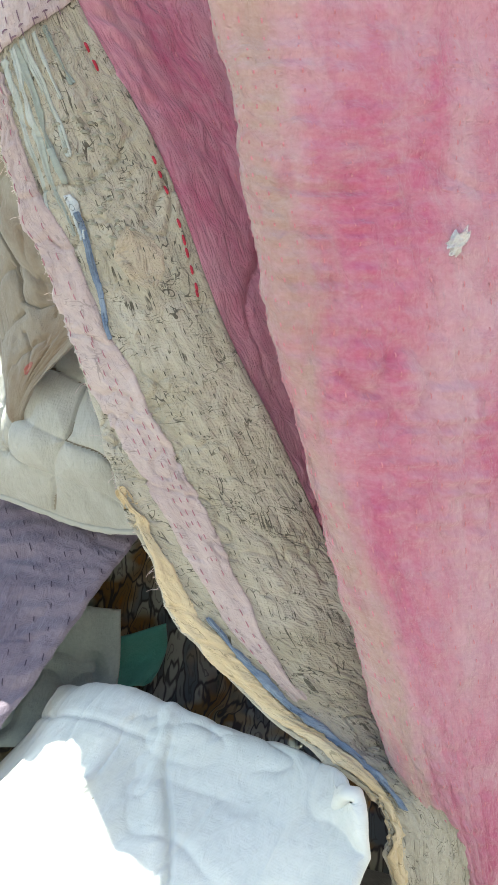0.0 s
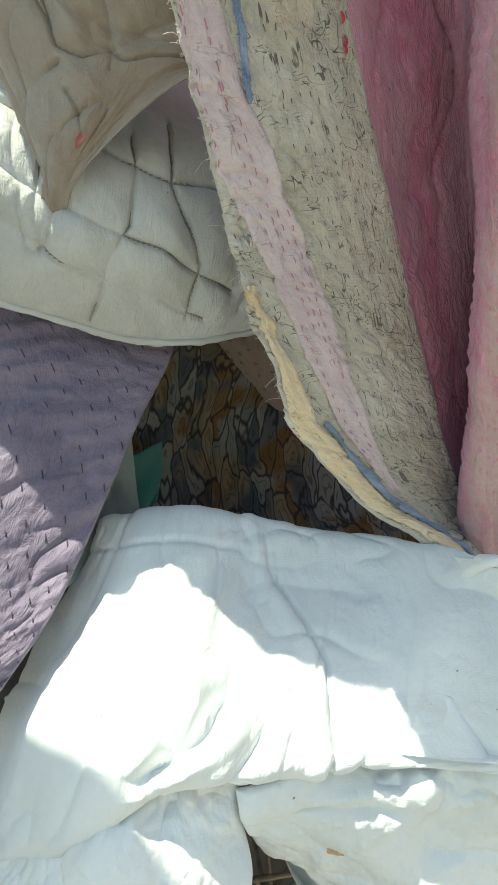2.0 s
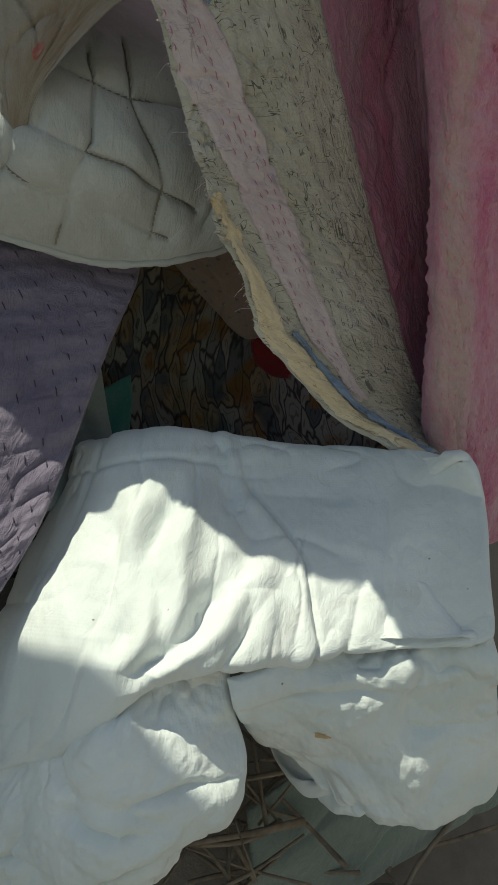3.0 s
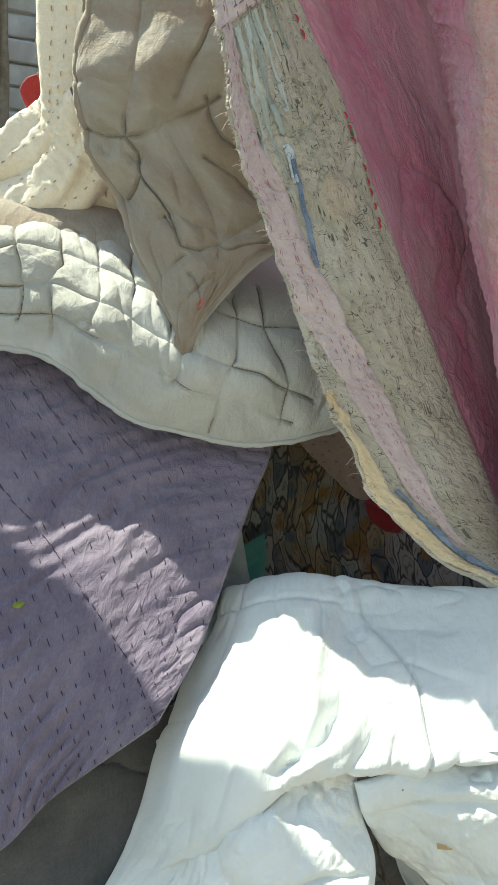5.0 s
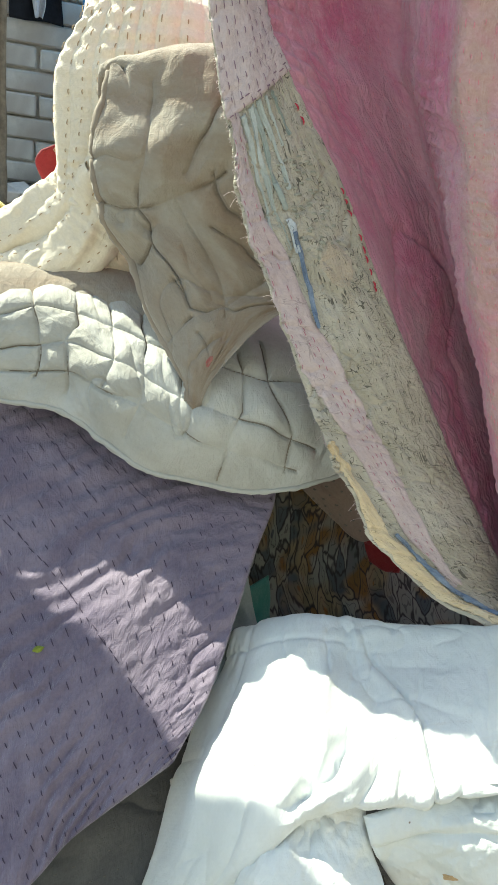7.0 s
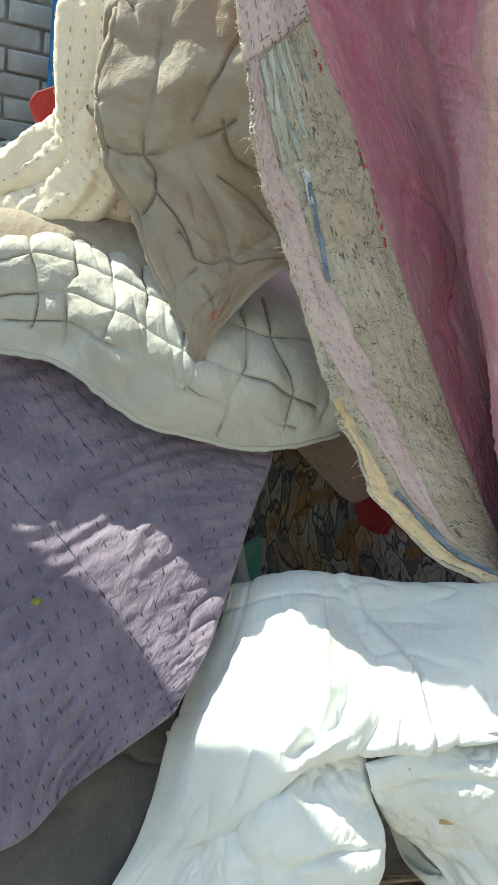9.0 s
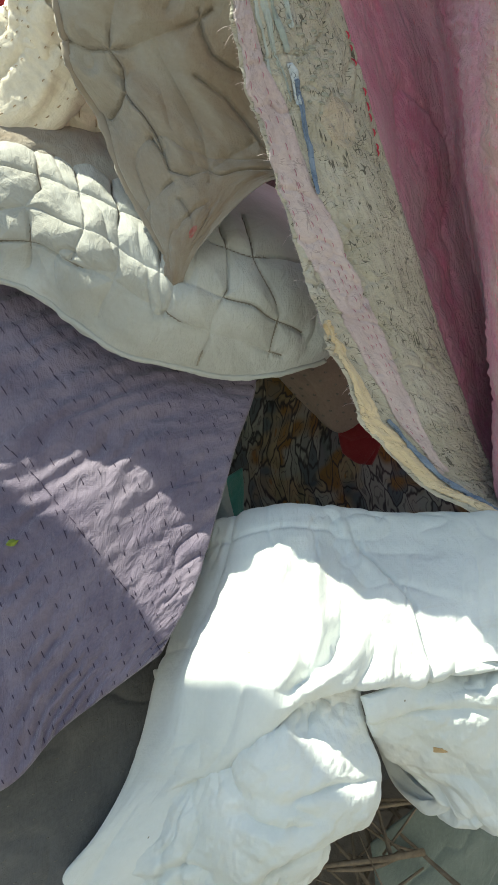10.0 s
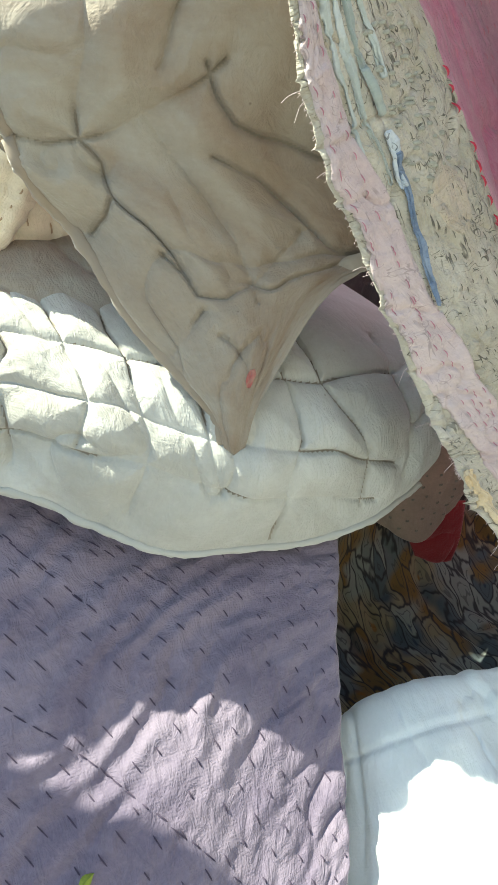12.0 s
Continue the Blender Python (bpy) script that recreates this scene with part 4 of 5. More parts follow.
# ---- the heap ----
def build_purple_cloth():
    top = [shift([c[0]], 0.0, 0.07, 0.03)[0] for c in (PURPLE_RIM, PURPLE_MID, PURPLE_FAR)]
    rows = []
    for r in zip([top[0]] + PURPLE_RIM, [top[1]] + PURPLE_MID, [top[2]] + PURPLE_FAR):
        rows.append([r[0], r[1], r[2], shift([r[2]], -0.16, 0.03, -0.03)[0]])

    def relief(U, V, a, b):
        x = U * 0.82 + V * 0.57
        y = -U * 0.57 + V * 0.82
        px, py = x + 0.010 * fbm(U * 14, V * 14, 31, 2), y + 0.012 * fbm(U * 12, V * 12, 35, 2)
        puck = 0.0005 * np.abs(np.sin(py * np.pi / 0.024)) * np.abs(np.sin(px * np.pi / 0.019 + 2 * fbm(U * 12, V * 12, 38, 2)))
        folds = (0.0048 * fbm(px * 6, py * 34, 32, 2) - 0.0050 * ridged(px * 7, py * 24, 36)) * np.clip(0.35 + lattice(U * 9, V * 9, 37), 0.05, 1)
        rib = 0.0024 * np.sin((y + 0.016 * fbm(U * 10, V * 10, 31)) * 2 * np.pi / 0.022) * np.clip(0.35 + 1.1 * lattice(x * 10, y * 9, 32), 0, 1)
        return puck + rib + 0.75 * folds + 0.0014 * fbm(x * 40, y * 60, 33, 3) + 0.006 * fbm(U * 7, V * 7, 34, 2)
    c = Cloth(rows, 360, 420, relief, flip=True)
    q = thing("purple_quilt", "dusty mauve stitched quilt draped down the heap", "quilt")
    panel = sheet("panel", c, M["purple"], 0.009, q, 0.006)
    seg = []
    for k in range(38):
        b = 0.06 + k * 0.062
        seg.append(((0.01, b - 0.02), (0.99, b - 1.42)))
    lines = []
    for (a0, b0), (a1, b1) in seg:
        if b1 < 0.02:
            f = (b0 - 0.02) / (b0 - b1)
            a1, b1 = a0 + (a1 - a0) * f, 0.02
        if b0 > 0.99:
            f = (b0 - 0.99) / (b0 - b1) if b0 != b1 else 0
            a0, b0 = a0 + (a1 - a0) * f, 0.99
        if b0 > b1 + 0.03:
            lines.append(((a0, b0), (a1, b1)))
    stitches("stitching", c, lines, M["t_violet"], panel, 0.0075, 0.015, 0.0010, 15, up=0.0006, over=0.0003)
    # seam across the cloth
    stitches("stitching", c, [((0.01, 0.985), (0.19, 0.78)), ((0.19, 0.78), (0.408, 0.624)), ((0.408, 0.624), (0.66, 0.40)), ((0.403, 0.409), (0.56, 0.20)), ((0.289, 0.387), (0.43, 0.255))], M["t_violet"], panel, 0.010, 0.0015, 0.0010, 16, up=0.0006, over=0.0003)
    # fallen leaf
    bm = bmesh.new()
    bmesh.ops.create_grid(bm, x_segments=6, y_segments=4, size=0.5)
    for v in bm.verts:
        w = math.sin(math.pi * min(max(v.co.x + 0.5, 0.02), 0.98))
        v.co = Vector((v.co.x * 0.012, v.co.y * 0.007 * w, 0.0012 * math.cos(v.co.y * 6)))
    me = bpy.data.meshes.new("leaf")
    bm.to_mesh(me)
    bm.free()
    leaf = part("leaf", me, M["leaf"])
    p = c.at(np.array([0.525]), np.array([0.66]), np.array([0.003]))[0]
    leaf.matrix_world = pose(*p, 30, 0, 20)
    tagged(leaf, "small dry green leaf lying on the mauve quilt", "leaf")


def build_white_quilt():
    q = thing("white_quilt", "puffy off-white padded quilt with square stitching, folded over", "quilt")
    rows = [shift(WHITE_LIP, 0, 0.10, -0.008), shift(WHITE_LIP, 0, 0.022, -0.012), WHITE_LIP, WHITE_BELLY, WHITE_CREST, shift(WHITE_CREST, 0, 0.14, 0.012)]
    long_ = [[(0.0, 0.56), (0.166, 0.60), (0.29, 0.645), (0.387, 0.66), (0.50, 0.655), (0.60, 0.625), (0.706, 0.589), (0.76, 0.57), (0.90, 0.508)],
             [(0.0, 0.50), (0.2, 0.515), (0.336, 0.537), (0.49, 0.551), (0.571, 0.539), (0.617, 0.523), (0.696, 0.501), (0.784, 0.477), (0.86, 0.45)],
             [(0.0, 0.70), (0.12, 0.73), (0.238, 0.785), (0.36, 0.78), (0.50, 0.75), (0.65, 0.72), (0.80, 0.69), (0.933, 0.714)]]
    short = [[(0.04, 0.95), (0.05, 0.45)], [(0.13, 0.95), (0.15, 0.70), (0.14, 0.46)], [(0.22, 0.95), (0.235, 0.70), (0.23, 0.50)], [(0.35, 0.9), (0.336, 0.747), (0.294, 0.65), (0.30, 0.45)],
             [(0.43, 0.9), (0.42, 0.70), (0.39, 0.55)], [(0.51, 0.85), (0.50, 0.66), (0.482, 0.516), (0.473, 0.45)], [(0.60, 0.80), (0.585, 0.60), (0.603, 0.52)], [(0.731, 0.75), (0.731, 0.609), (0.712, 0.566), (0.689, 0.499), (0.676, 0.41)],
             [(0.79, 0.80), (0.801, 0.687), (0.836, 0.611), (0.848, 0.549), (0.83, 0.45)], [(0.92, 0.80), (0.933, 0.60), (0.92, 0.47)]]
    padded = seamed(long_ + short, 0.008, 0.018, 41)

    def relief(U, V, a, b):
        return padded(U, V, a, b) * (1 - 0.65 * np.exp(-((b - 0.37) / 0.07) ** 2)) * np.clip((1.02 - b) * 3.6, 0.1, 1) + 0.005 * fbm(U * 16, V * 12, 48, 3) * np.clip((0.9 - b) * 4, 0, 1)
    c = Cloth(rows, 420, 640, relief, flip=True)
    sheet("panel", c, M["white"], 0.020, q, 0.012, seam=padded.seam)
    edge = [c.at(np.array([a]), np.array([0.345 + 0.012 * math.sin(a * 31)]), np.array([0.0005]))[0] for a in np.linspace(0.0, 0.97, 160)]
    part("piping", tube_mesh("piping", edge, 0.0032, 8, 6, 0.3), M["white"], q, "thin hem along the lower edge")
    return c


def build_tan_quilt():
    q = thing("tan_quilt", "fawn padded quilt folded double, with piped edge and pointed corner", "quilt")
    rows = [shift(TAN_CREST, 0.01, 0.075, -0.07), shift(TAN_CREST, 0, 0.04, -0.004), TAN_CREST, TAN_BROW, TAN_CHEST, TAN_WAIST, TAN_HIP, TAN_HEM, TAN_POINT, TAN_TIP]
    sewn = [[(0.311, 0.27), (0.309, 0.355), (0.33, 0.457), (0.24, 0.53)], [(0.74, 0.28), (0.736, 0.322), (0.681, 0.405), (0.60, 0.47)], [(0.02, 0.53), (0.119, 0.539), (0.24, 0.534), (0.40, 0.526), (0.54, 0.51), (0.75, 0.47)],
            [(0.24, 0.535), (0.322, 0.557), (0.314, 0.595), (0.40, 0.66), (0.43, 0.70)], [(0.541, 0.513), (0.617, 0.551), (0.654, 0.605), (0.67, 0.655), (0.681, 0.746)], [(0.712, 0.47), (0.744, 0.52), (0.786, 0.534), (0.88, 0.56)],
            [(0.70, 0.55), (0.768, 0.58), (0.802, 0.618), (0.836, 0.663), (0.90, 0.69)], [(0.36, 0.67), (0.412, 0.688), (0.449, 0.721), (0.578, 0.73), (0.675, 0.713), (0.80, 0.64)], [(0.05, 0.66), (0.20, 0.63), (0.314, 0.595)],
            [(0.475, 0.776), (0.58, 0.82), (0.678, 0.857)], [(0.10, 0.80), (0.30, 0.77), (0.45, 0.74)]]
    padded = seamed(sewn, 0.010, 0.016, 51)

    def sagging(U, V, a, b):
        return (padded(U, V, a, b) + 0.014 * fbm(U * 11, V * 9, 57, 2) + 0.004 * fbm(U * 30, V * 24, 60, 2) - 0.007 * ridged(U * 20, V * 13, 58) * np.clip(0.2 + 1.5 * lattice(U * 14, V * 10, 59), 0, 1)) * np.clip((1.0 - b) * 2.6, 0.0, 1)
    c = Cloth(rows, 520, 380, sagging)
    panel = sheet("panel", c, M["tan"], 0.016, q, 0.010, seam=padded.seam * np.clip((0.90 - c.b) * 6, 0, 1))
    overlay("mark", c, [(0, 0.60), (1, 0.64)], [(0, 0.63), (1, 0.68)], 0.842, 0.868, M["faded"], q, 0.0012, 0.0006, 10, 24, 23, 0.05, "small faded red mark near the corner")
    edge = [c.at(np.array([0.0]), np.array([b]), np.array([-0.007 + 0.002 * math.sin(b * 40)]))[0] for b in np.linspace(0.27, 0.98, 120)]
    part("piping", tube_mesh("piping", edge, 0.0045, 8, 3, 0.25), M["tan"], q)
    edge = [c.at(np.array([0.0]), np.array([b]), np.array([-0.019 + 0.003 * math.sin(b * 33 + 1)]))[0] + np.array((0.006, 0.006, 0)) for b in np.linspace(0.27, 0.9, 110)]
    part("piping", tube_mesh("piping", edge, 0.0060, 8, 4, 0.25), M["tan"], q)


def build_cream_quilt():
    q = thing("cream_quilt", "cream quilt with close running stitch, folded and sunlit", "quilt")

    def relief(U, V, a, b):
        x = U + 0.004 * fbm(U * 10, V * 10, 61)
        rows_ = np.abs(np.sin(x * np.pi / 0.022))
        rib = 0.0030 * np.sin((V + 0.006 * fbm(U * 22, V * 12, 62)) * 2 * np.pi / 0.018) * (0.5 + 0.5 * lattice(U * 30, V * 8, 63))
        return 0.003 * rows_ ** 0.6 + rib + 0.004 * fbm(U * 9, V * 9, 64, 2)
    rows = [shift(CREAM_CREST, 0.01, 0.16, -0.14), shift(CREAM_CREST, 0, 0.075, -0.004), CREAM_CREST, CREAM_BROW, CREAM_CHEST, CREAM_WAIST, CREAM_HEM, shift(CREAM_HEM, 0.01, 0.01, -0.09)]
    c = Cloth(rows, 300, 240, relief)
    panel = sheet("panel", c, M["cream"], 0.022, q, 0.014)
    stitches("stitching", c, [((0.03 + k * 0.088, 0.1), (0.03 + k * 0.088, 0.98)) for k in range(12)], M["t_tan"], panel, 0.007, 0.010, 0.0013, 17, up=0.001)
    for curve, r, sd in ((ROLL_UPPER, 0.045, 1), (ROLL_LOWER, 0.040, 2)):
        path = spline(curve, 90)
        ang = np.linspace(0, 2 * np.pi, 60)
        t = np.gradient(path, axis=0)
        t /= np.linalg.norm(t, axis=1, keepdims=True)
        s = np.cross(t, (0, 0, 1.0))
        s /= np.linalg.norm(s, axis=1, keepdims=True)
        w = np.cross(s, t)
        L = np.linspace(0, 0.26, 90)
        AA, LL = np.meshgrid(ang, L)
        rr = r * (1 + 0.05 * np.sin(AA * 7) + 0.12 * fbm(np.cos(AA) * 2 + 5, np.sin(AA) * 2 + LL * 12, sd) + 0.018 * np.sin(LL * 2 * np.pi / 0.019 + 3 * fbm(LL * 20, np.cos(AA) * 2, sd)) + 0.03 * fbm(np.cos(AA) * 6, np.sin(AA) * 6 + LL * 60, sd + 8))
        P = path[:, None] + s[:, None] * (np.cos(AA) * rr)[..., None] * 1.15 + w[:, None] * (np.sin(AA) * rr)[..., None]
        verts = P.reshape(-1, 3)
        idx = np.arange(90 * 60).reshape(90, 60)
        f = np.stack([idx[:-1, :-1], idx[:-1, 1:], idx[1:, 1:], idx[1:, :-1]], 2).reshape(-1, 4)
        fold = part("fold", mesh_from("fold", verts, f, np.stack([AA * r, LL], 2).reshape(-1, 2)), M["cream"], q)
        cl = Cloth([P[0], P[30], P[60], P[89]], 90, 60)
        cl.P, cl.N = P, normals_of(P)
        mid = P.mean(1, keepdims=True)
        if ((P - mid) * cl.N).sum() < 0:
            cl.N = -cl.N
        stitches("stitching", cl, [((k / 9, 0.02), (k / 9, 0.98)) for k in range(9)], M["t_tan"], fold, 0.006, 0.011, 0.0013, 18 + sd, up=0.001)


def build_pillow():
    q = thing("white_bedding", "white cotton bedding folded in thick layers, stained and sunlit", "bedding")

    def soft(seed, amp=1.0):
        def relief(U, V, a, b):
            where = np.clip(0.35 + 1.3 * lattice(U * 7, V * 7, seed + 7), 0, 1)
            fold = -0.006 * ridged(U * 13, V * 5, seed + 1) * where - 0.003 * ridged(U * 8, V * 15, seed + 3) * (1 - where) - 0.0022 * ridged(U * 26, V * 15, seed + 5) * np.clip(lattice(U * 9, V * 9, seed + 9) * 2, 0, 1)
            return amp * (0.007 * fbm(U * 8, V * 8, seed, 2) + fold + 0.0014 * fbm(U * 38, V * 30, seed + 2, 4))
        return relief
    base = soft(71, 0.75)

    valleys = (([0.148, 0.185, 0.18], [0.38, 0.48, 0.60], 0.011, 0.010), ([0.25, 0.245, 0.222], [0.34, 0.47, 0.66], 0.013, 0.012), ([0.285, 0.306], [0.50, 0.66], 0.009, 0.008), ([0.40, 0.36, 0.29], [0.50, 0.60, 0.72], 0.012, 0.010), ([0.43, 0.45], [0.40, 0.60], 0.003, 0.008), ([0.33, 0.345, 0.36], [0.34, 0.42, 0.50], 0.003, 0.010))

    def creased(U, V, a, b):
        b = b * 1.5
        line = np.interp(b, [0.20, 0.29, 0.37, 0.47, 0.64], [0.385, 0.418, 0.479, 0.552, 0.60])
        d = (a - line) * 0.36
        out = base(U, V, a, b) - 0.0045 * np.exp(-(d / 0.0022) ** 2) * np.clip((b - 0.22) * 10, 0, 1) + 0.003 * np.exp(-((d + 0.008) / 0.008) ** 2)
        for at_a, at_b, deep, wide in valleys:
            along = np.clip((b - at_b[0] + 0.05) / 0.08, 0, 1) * np.clip((at_b[-1] + 0.05 - b) / 0.08, 0, 1)
            off = (a - np.interp(b, at_b, at_a) - 0.006 * np.sin(b * 23)) * 0.36
            out = out - deep * np.exp(-(off / wide) ** 2) * along + 0.5 * deep * np.exp(-((off - 1.9 * wide) / wide) ** 2) * along
        fold_back = np.exp(-((b - 0.262 - 0.05 * np.clip(0.2 - a, 0, 1)) / 0.006) ** 2) * np.clip((0.42 - a) * 8, 0, 1)
        return out - 0.0022 * fold_back
    turned = DRAPE_SHOULDER[:1] + [(-0.076, 0.252, 0.540)] + shift(PILLOW_LIP, 0, 0.004, -0.018)[2:]
    under = [DRAPE_BELLY[0], (-0.083, 0.250, 0.505)] + shift(PILLOW_LIP, 0, 0.05, -0.022)[2:]
    below = [[d[0], shift([d[1]], 0.01, 0.045 + 0.01 * k, 0)[0]] + shift(PILLOW_LIP, 0, 0.06 + 0.02 * k, -0.03 - 0.01 * k)[2:] for k, d in enumerate((DRAPE_SKIRT, DRAPE_HEM, DRAPE_FOOT))]
    top = Cloth([shift(PILLOW_BACK, 0, 0.012, -0.08), PILLOW_BACK, PILLOW_TOP, PILLOW_FORE, PILLOW_LIP, turned, under] + below, 460, 360, creased)
    sheet("top_fold", top, M["pillow"], 0.010, q, 0.008)
    low = Cloth([LOWER_TUCK, LOWER_SHOULDER, LOWER_BELLY, LOWER_SKIRT, LOWER_HEM, shift(LOWER_HEM, 0, 0.03, -0.02), shift(LOWER_HEM, 0, 0.12, -0.02)], 260, 260, soft(75, 2.4))
    sheet("lower_fold", low, M["pillow"], 0.010, q, 0.008)
    overlay("stain", low, [(0, 0.26), (1, 0.26)], [(0, 0.33), (1, 0.33)], 0.335, 0.355, M["rust"], q, 0.0006, 0.0006, 14, 12, 21, 0.02, "rust-brown stain on the cotton")
    hang = [shift(d[:1], 0.004, 0.016, -0.006) + d[1:] for d in (DRAPE_TUCK, DRAPE_SHOULDER, DRAPE_BELLY, DRAPE_SKIRT, DRAPE_HEM, DRAPE_FOOT)]
    dr = Cloth(hang, 280, 260, soft(79, 3.0))
    sheet("drape", dr, M["pillow"], 0.010, q, 0.008)


def simple_cloth(name, rows, mat, label, category="cloth", thick=0.006, seed=1, res=140, amp=1.0, flip=False):
    def relief(U, V, a, b):
        return amp * (0.006 * fbm(U * 9, V * 9, seed, 3) - 0.004 * ridged(U * 12, V * 10, seed + 4))
    c = Cloth(rows, res, res, relief, flip)
    me = slab(name, c.P, c.base, c.U, c.V, thick, thick)
    ob = part(name, me, M[mat])
    tagged(ob, label, category)
    return c, ob


def build_underlayers():
    simple_cloth("floral_cloth", [[(-0.10, 0.66, 0.66), (0.06, 0.67, 0.67), (0.20, 0.68, 0.69), (0.38, 0.66, 0.70)], [(-0.10, 0.62, 0.54), (0.06, 0.635, 0.545), (0.18, 0.625, 0.55), (0.38, 0.59, 0.58)], [(-0.10, 0.56, 0.47), (0.06, 0.59, 0.48), (0.17, 0.56, 0.51), (0.38, 0.54, 0.54)], [(-0.10, 0.50, 0.46), (0.06, 0.52, 0.47), (0.17, 0.50, 0.50), (0.38, 0.48, 0.52)], [(-0.10, 0.40, 0.46), (0.06, 0.42, 0.47), (0.17, 0.40, 0.49), (0.38, 0.38, 0.50)]], "floral", "floral print cotton of grey leaves and ochre flowers, crumpled", seed=81, amp=2.2)
    spotted, rag = simple_cloth("brown_cloth", [[(0.03, 0.66, 0.72), (0.11, 0.63, 0.735), (0.20, 0.60, 0.73)], [(0.055, 0.635, 0.67), (0.13, 0.60, 0.67), (0.21, 0.58, 0.67)], [(0.10, 0.610, 0.628), (0.150, 0.576, 0.602), (0.195, 0.58, 0.63)]], "brown", "brown spotted cotton corner hanging under the quilt", seed=83, amp=0.5)
    stitches("print", spotted, [((0.04, 0.08 * k), (0.96, 0.08 * k + 0.02)) for k in range(1, 12)], M["t_black"], rag, 0.004, 0.013, 0.0024, 41)
    simple_cloth("red_cloth", [[(0.165, 0.612, 0.62), (0.19, 0.600, 0.625), (0.225, 0.590, 0.62)], [(0.172, 0.608, 0.58), (0.20, 0.592, 0.58), (0.225, 0.582, 0.58)], [(0.185, 0.602, 0.55), (0.205, 0.588, 0.542), (0.222, 0.580, 0.545)]], "red", "bright red cotton cloth tucked in the heap", seed=85, amp=0.4)
    simple_cloth("teal_cloth", [[(-0.01, 0.575, 0.53), (0.045, 0.60, 0.535)], [(0.0, 0.56, 0.505), (0.05, 0.585, 0.51)], [(0.0, 0.535, 0.495), (0.04, 0.55, 0.50)]], "teal", "teal cotton rag in the shade of the heap", seed=87, amp=2.0)
    simple_cloth("pale_cloth", [[(-0.10, 0.56, 0.58), (0.0, 0.575, 0.57)], [(-0.10, 0.51, 0.54), (0.01, 0.525, 0.53)], [(-0.10, 0.43, 0.52), (0.01, 0.45, 0.515)]], "mist", "pale grey-green cotton rag under the mauve quilt", seed=88, amp=2.6)
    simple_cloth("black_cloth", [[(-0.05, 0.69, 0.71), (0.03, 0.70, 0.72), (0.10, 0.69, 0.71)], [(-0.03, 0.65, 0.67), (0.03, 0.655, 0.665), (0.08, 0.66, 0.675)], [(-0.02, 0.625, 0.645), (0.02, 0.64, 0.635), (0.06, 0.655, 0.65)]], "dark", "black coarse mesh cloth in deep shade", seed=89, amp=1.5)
    q = thing("grey_quilt", "dark grey stitched quilt at the foot of the heap", "quilt")
    rows = [[(-0.05, 0.42, 0.47), (-0.20, 0.42, 0.43), (-0.45, 0.42, 0.37)], [(-0.08, 0.36, 0.43), (-0.20, 0.34, 0.40), (-0.45, 0.31, 0.33)], [(-0.10, 0.29, 0.36), (-0.22, 0.26, 0.33), (-0.45, 0.22, 0.27)], [(-0.12, 0.24, 0.27), (-0.24, 0.20, 0.24), (-0.45, 0.16, 0.22)]]
    c = Cloth(rows, 220, 260, lambda U, V, a, b: 0.006 * fbm(U * 9, V * 9, 91, 3) - 0.003 * ridged(U * 12, V * 10, 95) + 0.001 * fbm(U * 60, V * 60, 92), flip=True)
    panel = sheet("panel", c, M["grey"], 0.012, q)
    stitches("stitching", c, [((0.02, 0.04 + 0.07 * k), (0.98, 0.04 + 0.07 * k)) for k in range(13)], M["t_black"], panel, 0.004, 0.014, 0.0009, 33)
    simple_cloth("green_cloth", [[(0.10, 0.22, 0.34), (0.25, 0.26, 0.38), (0.40, 0.30, 0.42)], [(0.10, 0.17, 0.30), (0.25, 0.19, 0.35), (0.40, 0.22, 0.40)], [(0.11, 0.14, 0.24), (0.25, 0.14, 0.27), (0.40, 0.16, 0.30)]], "moss", "grey-green cotton cloth under the white bedding", seed=93, amp=0.8)
    simple_cloth("tan_sheet", [[(-0.36, 0.88, 0.83), (-0.20, 0.86, 0.86), (-0.10, 0.84, 0.87), (-0.02, 0.82, 0.86)], [(-0.36, 0.78, 0.845), (-0.20, 0.76, 0.86), (-0.10, 0.74, 0.86), (-0.02, 0.72, 0.85)], [(-0.36, 0.72, 0.83), (-0.20, 0.70, 0.835), (-0.10, 0.66, 0.83), (-0.02, 0.64, 0.82)]], "tan", "fawn cotton layer between the quilts", "quilt", 0.012, 95, 160, 0.8)
    # the mound of bedding beneath, with hidden rolls added behind to block light
    n, m = 60, 90
    ph, th = np.meshgrid(np.linspace(0, 2 * np.pi, m), np.linspace(0.0, 1.0, n))
    for nm, cx, cy, rx, ry, zt, sd in (("filler_roll", 0.08, 1.02, 0.56, 0.33, 0.83, 5), ("filler_roll", -0.22, 0.58, 0.24, 0.20, 0.42, 6), ("filler_roll", 0.15, 0.52, 0.34, 0.20, 0.40, 7), ("filler_roll", 0.52, 0.92, 0.34, 0.28, 1.20, 8), ("filler_roll", 0.12, 0.98, 0.28, 0.16, 1.13, 9)):
        r = np.sin(th * np.pi / 2) ** 0.6 * (1 + 0.10 * fbm(np.cos(ph) * 2 + sd, np.sin(ph) * 2 + th * 2, sd))
        Zm = GROUND - 0.01 + (zt - GROUND) * np.clip(np.cos(th * np.pi / 2), 0, 1) ** 0.5 * (1 + 0.06 * fbm(np.cos(ph) * 3, np.sin(ph) * 3 + th * 5, sd + 3))
        P = np.stack([cx + rx * r * np.cos(ph), cy + ry * r * np.sin(ph), Zm], 2)
        idx = np.arange(n * m).reshape(n, m)
        f = np.stack([idx[:-1, :-1], idx[1:, :-1], idx[1:, 1:], idx[:-1, 1:]], 2).reshape(-1, 4)
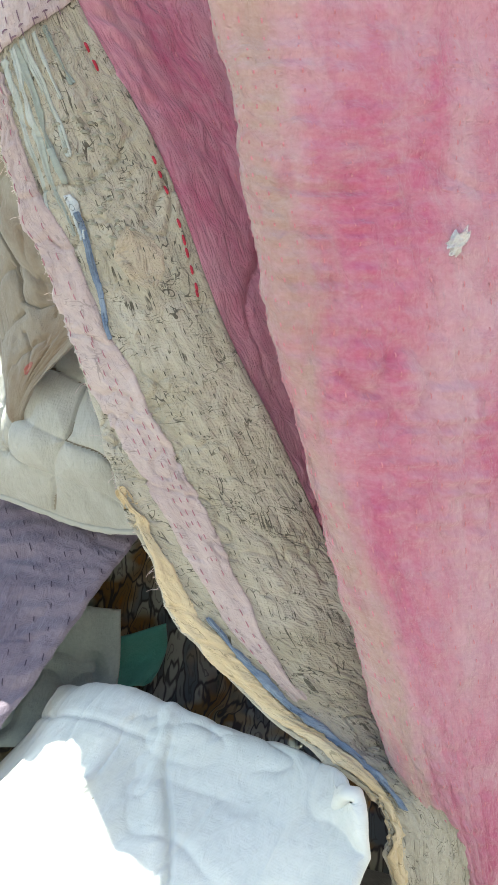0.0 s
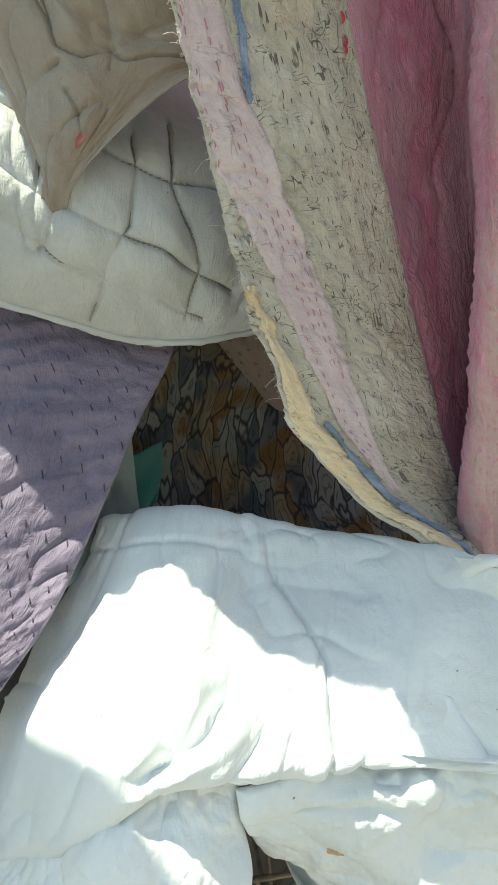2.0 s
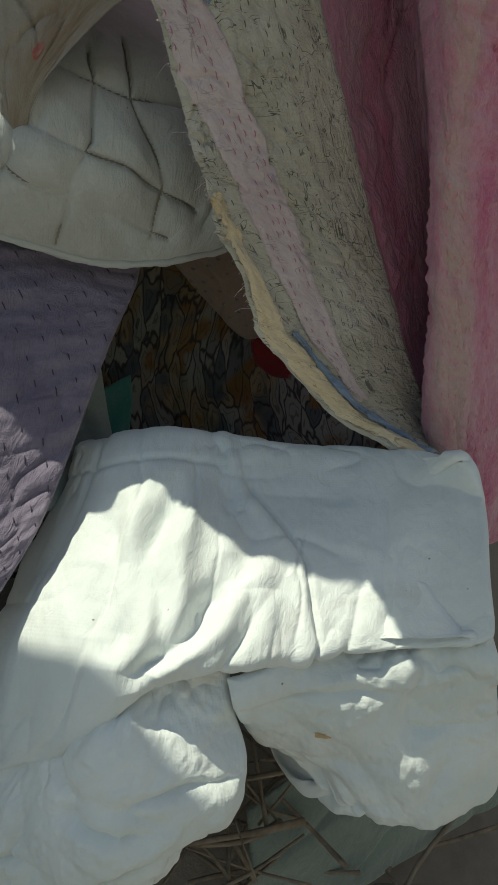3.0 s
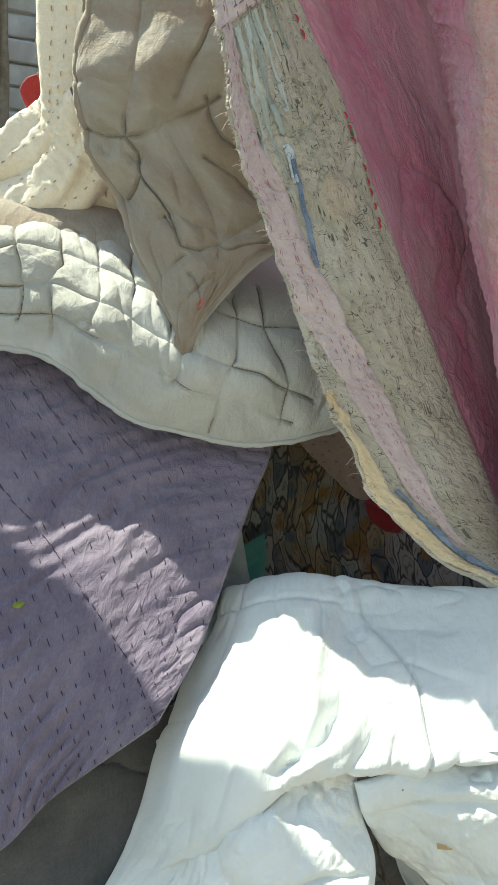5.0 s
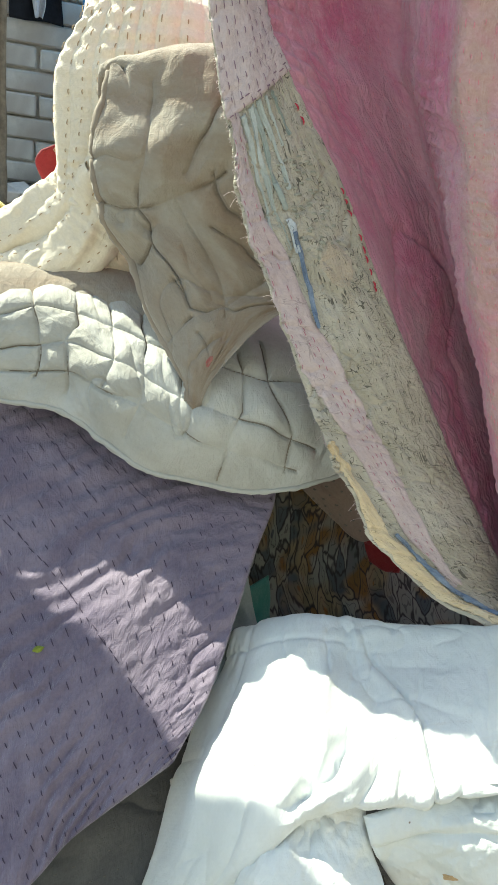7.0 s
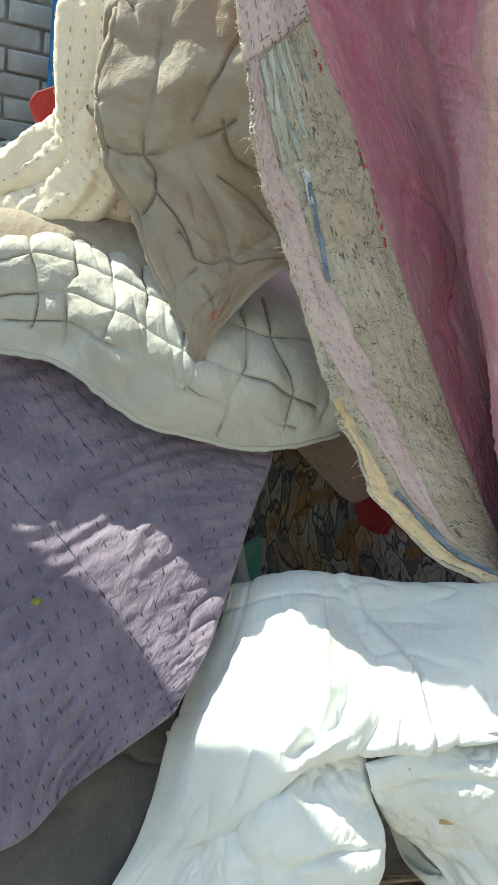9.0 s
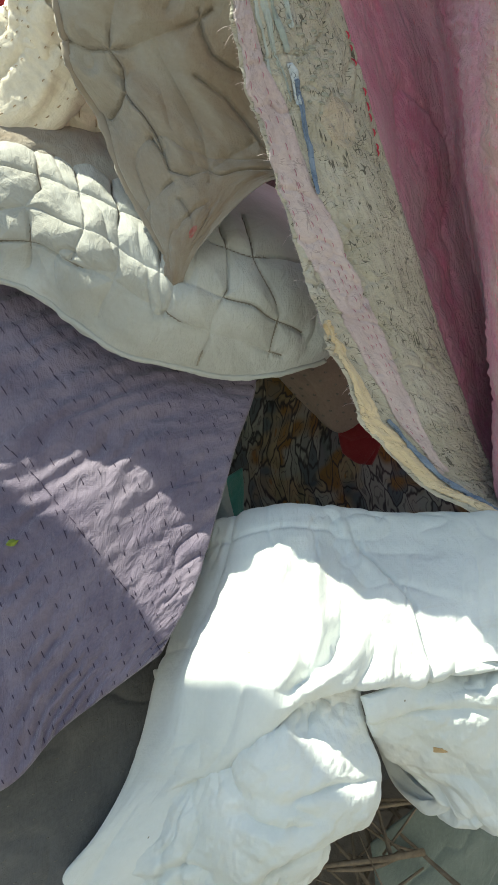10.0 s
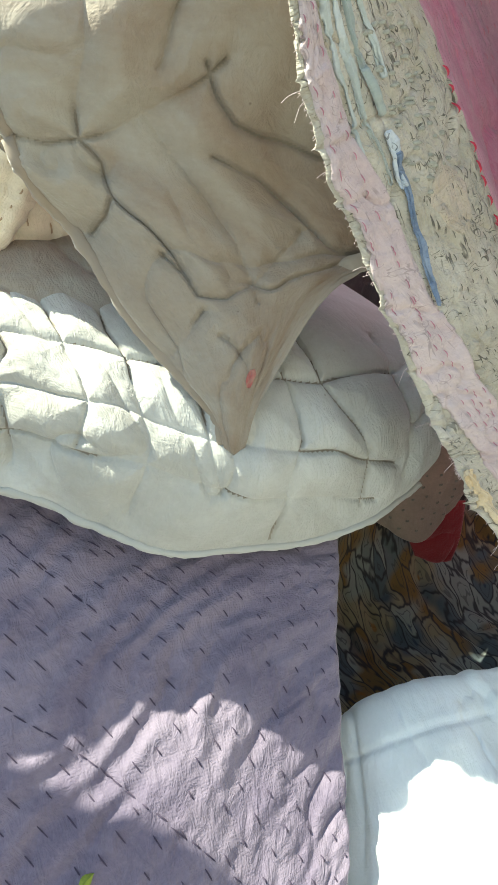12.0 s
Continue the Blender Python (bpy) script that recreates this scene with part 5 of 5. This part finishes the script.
        ob = part(nm, mesh_from(nm, P.reshape(-1, 3), f, np.stack([ph * 0.3, th * 0.6], 2).reshape(-1, 2)), M["grey"])
        tagged(ob, "dark grey bedding roll hidden in the heap, added as filler and light block", "bedding roll", "rolls of the heap")


def build_litter():
    rnd = np.random.RandomState(12)
    for k in range(70):
        x, y = rnd.uniform(-0.12, 0.42), rnd.uniform(-0.05, 0.30)
        a, ln = rnd.uniform(0, np.pi), rnd.uniform(0.05, 0.16)
        z = GROUND + 0.012 + rnd.uniform(0, 0.09)
        d = np.array((math.cos(a), math.sin(a), rnd.uniform(-0.25, 0.25))) * ln / 2
        c = np.array((x, y, z))
        pts = spline([c - d, c + rnd.uniform(-1, 1, 3) * 0.008, c + d], 7)
        pts[:, 2] = np.maximum(pts[:, 2], GROUND + 0.006)
        if k % 3 == 0:
            pts += np.array((0.09 - x, 0.24 - y, 0)) * 0.75 + np.array((0, 0, rnd.uniform(0.02, 0.14)))
        t = part("twig", tube_mesh("twig", pts, rnd.uniform(0.0010, 0.0036), 6, k, 0.2, (1, 0.6)), M["twig"])
        tagged(t, "dry broken twig lying on the earth", "twig", "twigs under the heap")


def build_background():
    for x, top, lean in ((-0.385, 3.2, -0.02), (-0.47, 1.05, -0.02)):
        pts = [(x, 4.30, GROUND - 0.02), (x + lean * 0.5, 4.30, 0.9), (x + lean, 4.30, top)]
        p = part("pole", tube_mesh("pole", spline(pts, 24), 0.030, 12, 7, 0.12, (1.1, 0.9)), M["pole"])
        tagged(p, "weathered grey wooden pole standing in the yard", "pole", "poles of the yard")

    def garment(name, x0, x1, z0, z1, y, mat, label, seed):
        rows = []
        for k, z in enumerate(np.linspace(z1, z0, 5)):
            rows.append([(x0 + 0.012 * math.sin(k * 1.7 + seed), y, z), (x0 * 0.66 + x1 * 0.34, y - 0.04, z), (x0 * 0.33 + x1 * 0.67, y + 0.03, z + 0.01), (x1 + 0.012 * math.sin(k * 2.3 + seed), y - 0.01, z)])
        g = thing(name, label, "garment", "washing in the yard")
        c = Cloth(rows, 60, 60, lambda U, V, a, b: 0.012 * fbm(U * 14, V * 3, seed, 2))
        sheet("body", c, M[mat], 0.006, g)
        return g, c
    g, c = garment("hanging_garment", -0.84, -0.405, 0.555, 1.95, 4.24, "black", "black cotton garment with pale and red flowers, hung to dry", 3)
    rnd = random.Random(8)
    for k in range(44):
        a, b = rnd.uniform(0.04, 0.96), rnd.uniform(0.03, 0.97)
        bm = bmesh.new()
        o = c.at(np.array([a]), np.array([b]), np.array([0.003]))[0]
        r = rnd.uniform(0.018, 0.034)
        turn = rnd.uniform(0, 6)
        ring = []
        for i in range(20):
            w = turn + i * math.pi / 10
            rr = r * (0.72 + 0.28 * math.cos(5 * (w - turn)))
            ring.append(bm.verts.new((o[0] + rr * math.cos(w), o[1] - 0.012, o[2] + rr * math.sin(w))))
        back = [bm.verts.new(v.co + Vector((0, 0.01, 0))) for v in ring]
        bm.faces.new(ring)
        bm.faces.new(back[::-1])
        for i in range(20):
            bm.faces.new((ring[i], back[i], back[(i + 1) % 20], ring[(i + 1) % 20]))
        bmesh.ops.recalc_face_normals(bm, faces=bm.faces[:])
        me = bpy.data.meshes.new("flower")
        bm.to_mesh(me)
        bm.free()
        part("flower", me, M["crimson" if k % 3 == 0 else "pale"], g)
    garment("hanging_garment", -0.36, -0.08, 1.12, 1.95, 4.9, "black", "black sports shirt hung to dry on the wall", 5)
    g2, c2 = garment("hanging_garment", -0.335, -0.22, 1.24, 1.95, 4.86, "orange", "orange and white shirt hung on the wall", 6)
    garment("hanging_garment", -0.245, -0.18, 1.14, 1.5, 4.84, "pale", "white printed cloth hung on the wall", 7)
    rows = [[(0.02 + 0.2 * i, 4.6 - 0.05 * (i % 2), z) for i in range(5)] for z in (2.3, 1.6, 0.9, GROUND)]
    simple_cloth("blue_tarpaulin", rows, "tarp", "blue plastic tarpaulin hanging behind the quilts", "tarpaulin", 0.004, 99, 80, 2.0)
    simple_cloth("red_rag", [[(-0.242, 0.90, 0.966), (-0.20, 0.92, 0.985)], [(-0.249, 0.895, 0.952), (-0.20, 0.915, 0.955)], [(-0.238, 0.89, 0.93), (-0.20, 0.91, 0.92)]], "red", "small red cotton rag behind the cream quilt", seed=101, amp=0.3, res=50)
    rows = [[(-0.45, 1.16, 0.72), (-0.34, 1.13, 0.75), (-0.25, 1.14, 0.72)], [(-0.46, 1.10, 0.84), (-0.35, 1.05, 0.885), (-0.26, 1.08, 0.82)], [(-0.45, 1.05, 0.86), (-0.35, 1.00, 0.875), (-0.26, 1.03, 0.82)], [(-0.46, 1.02, 0.72), (-0.35, 0.97, 0.76), (-0.26, 1.00, 0.72)]]
    simple_cloth("yellow_cloth", rows, "yellow", "bright yellow and orange cotton cloth in the sun", seed=103, amp=1.0, flip=True)
    rnd = random.Random(3)
    for k in range(22):
        me = box_mesh("brick", rnd.uniform(0.08, 0.22), rnd.uniform(0.06, 0.12), rnd.uniform(0.05, 0.09), 0.008, 0.012, k)
        b_ = part("brick", me, M["block"])
        b_.matrix_world = pose(rnd.uniform(-1.2, 0.4), rnd.uniform(3.6, 4.85), GROUND + 0.03, rnd.uniform(-6, 6), rnd.uniform(-6, 6), rnd.uniform(0, 180))
        tagged(b_, "loose dusty block lying on the earth", "block", "loose blocks of the yard")


build_shade_blanket()
build_hanging_quilt()
build_purple_cloth()
build_white_quilt()
build_tan_quilt()
build_cream_quilt()
build_pillow()
build_underlayers()
build_litter()
build_background()
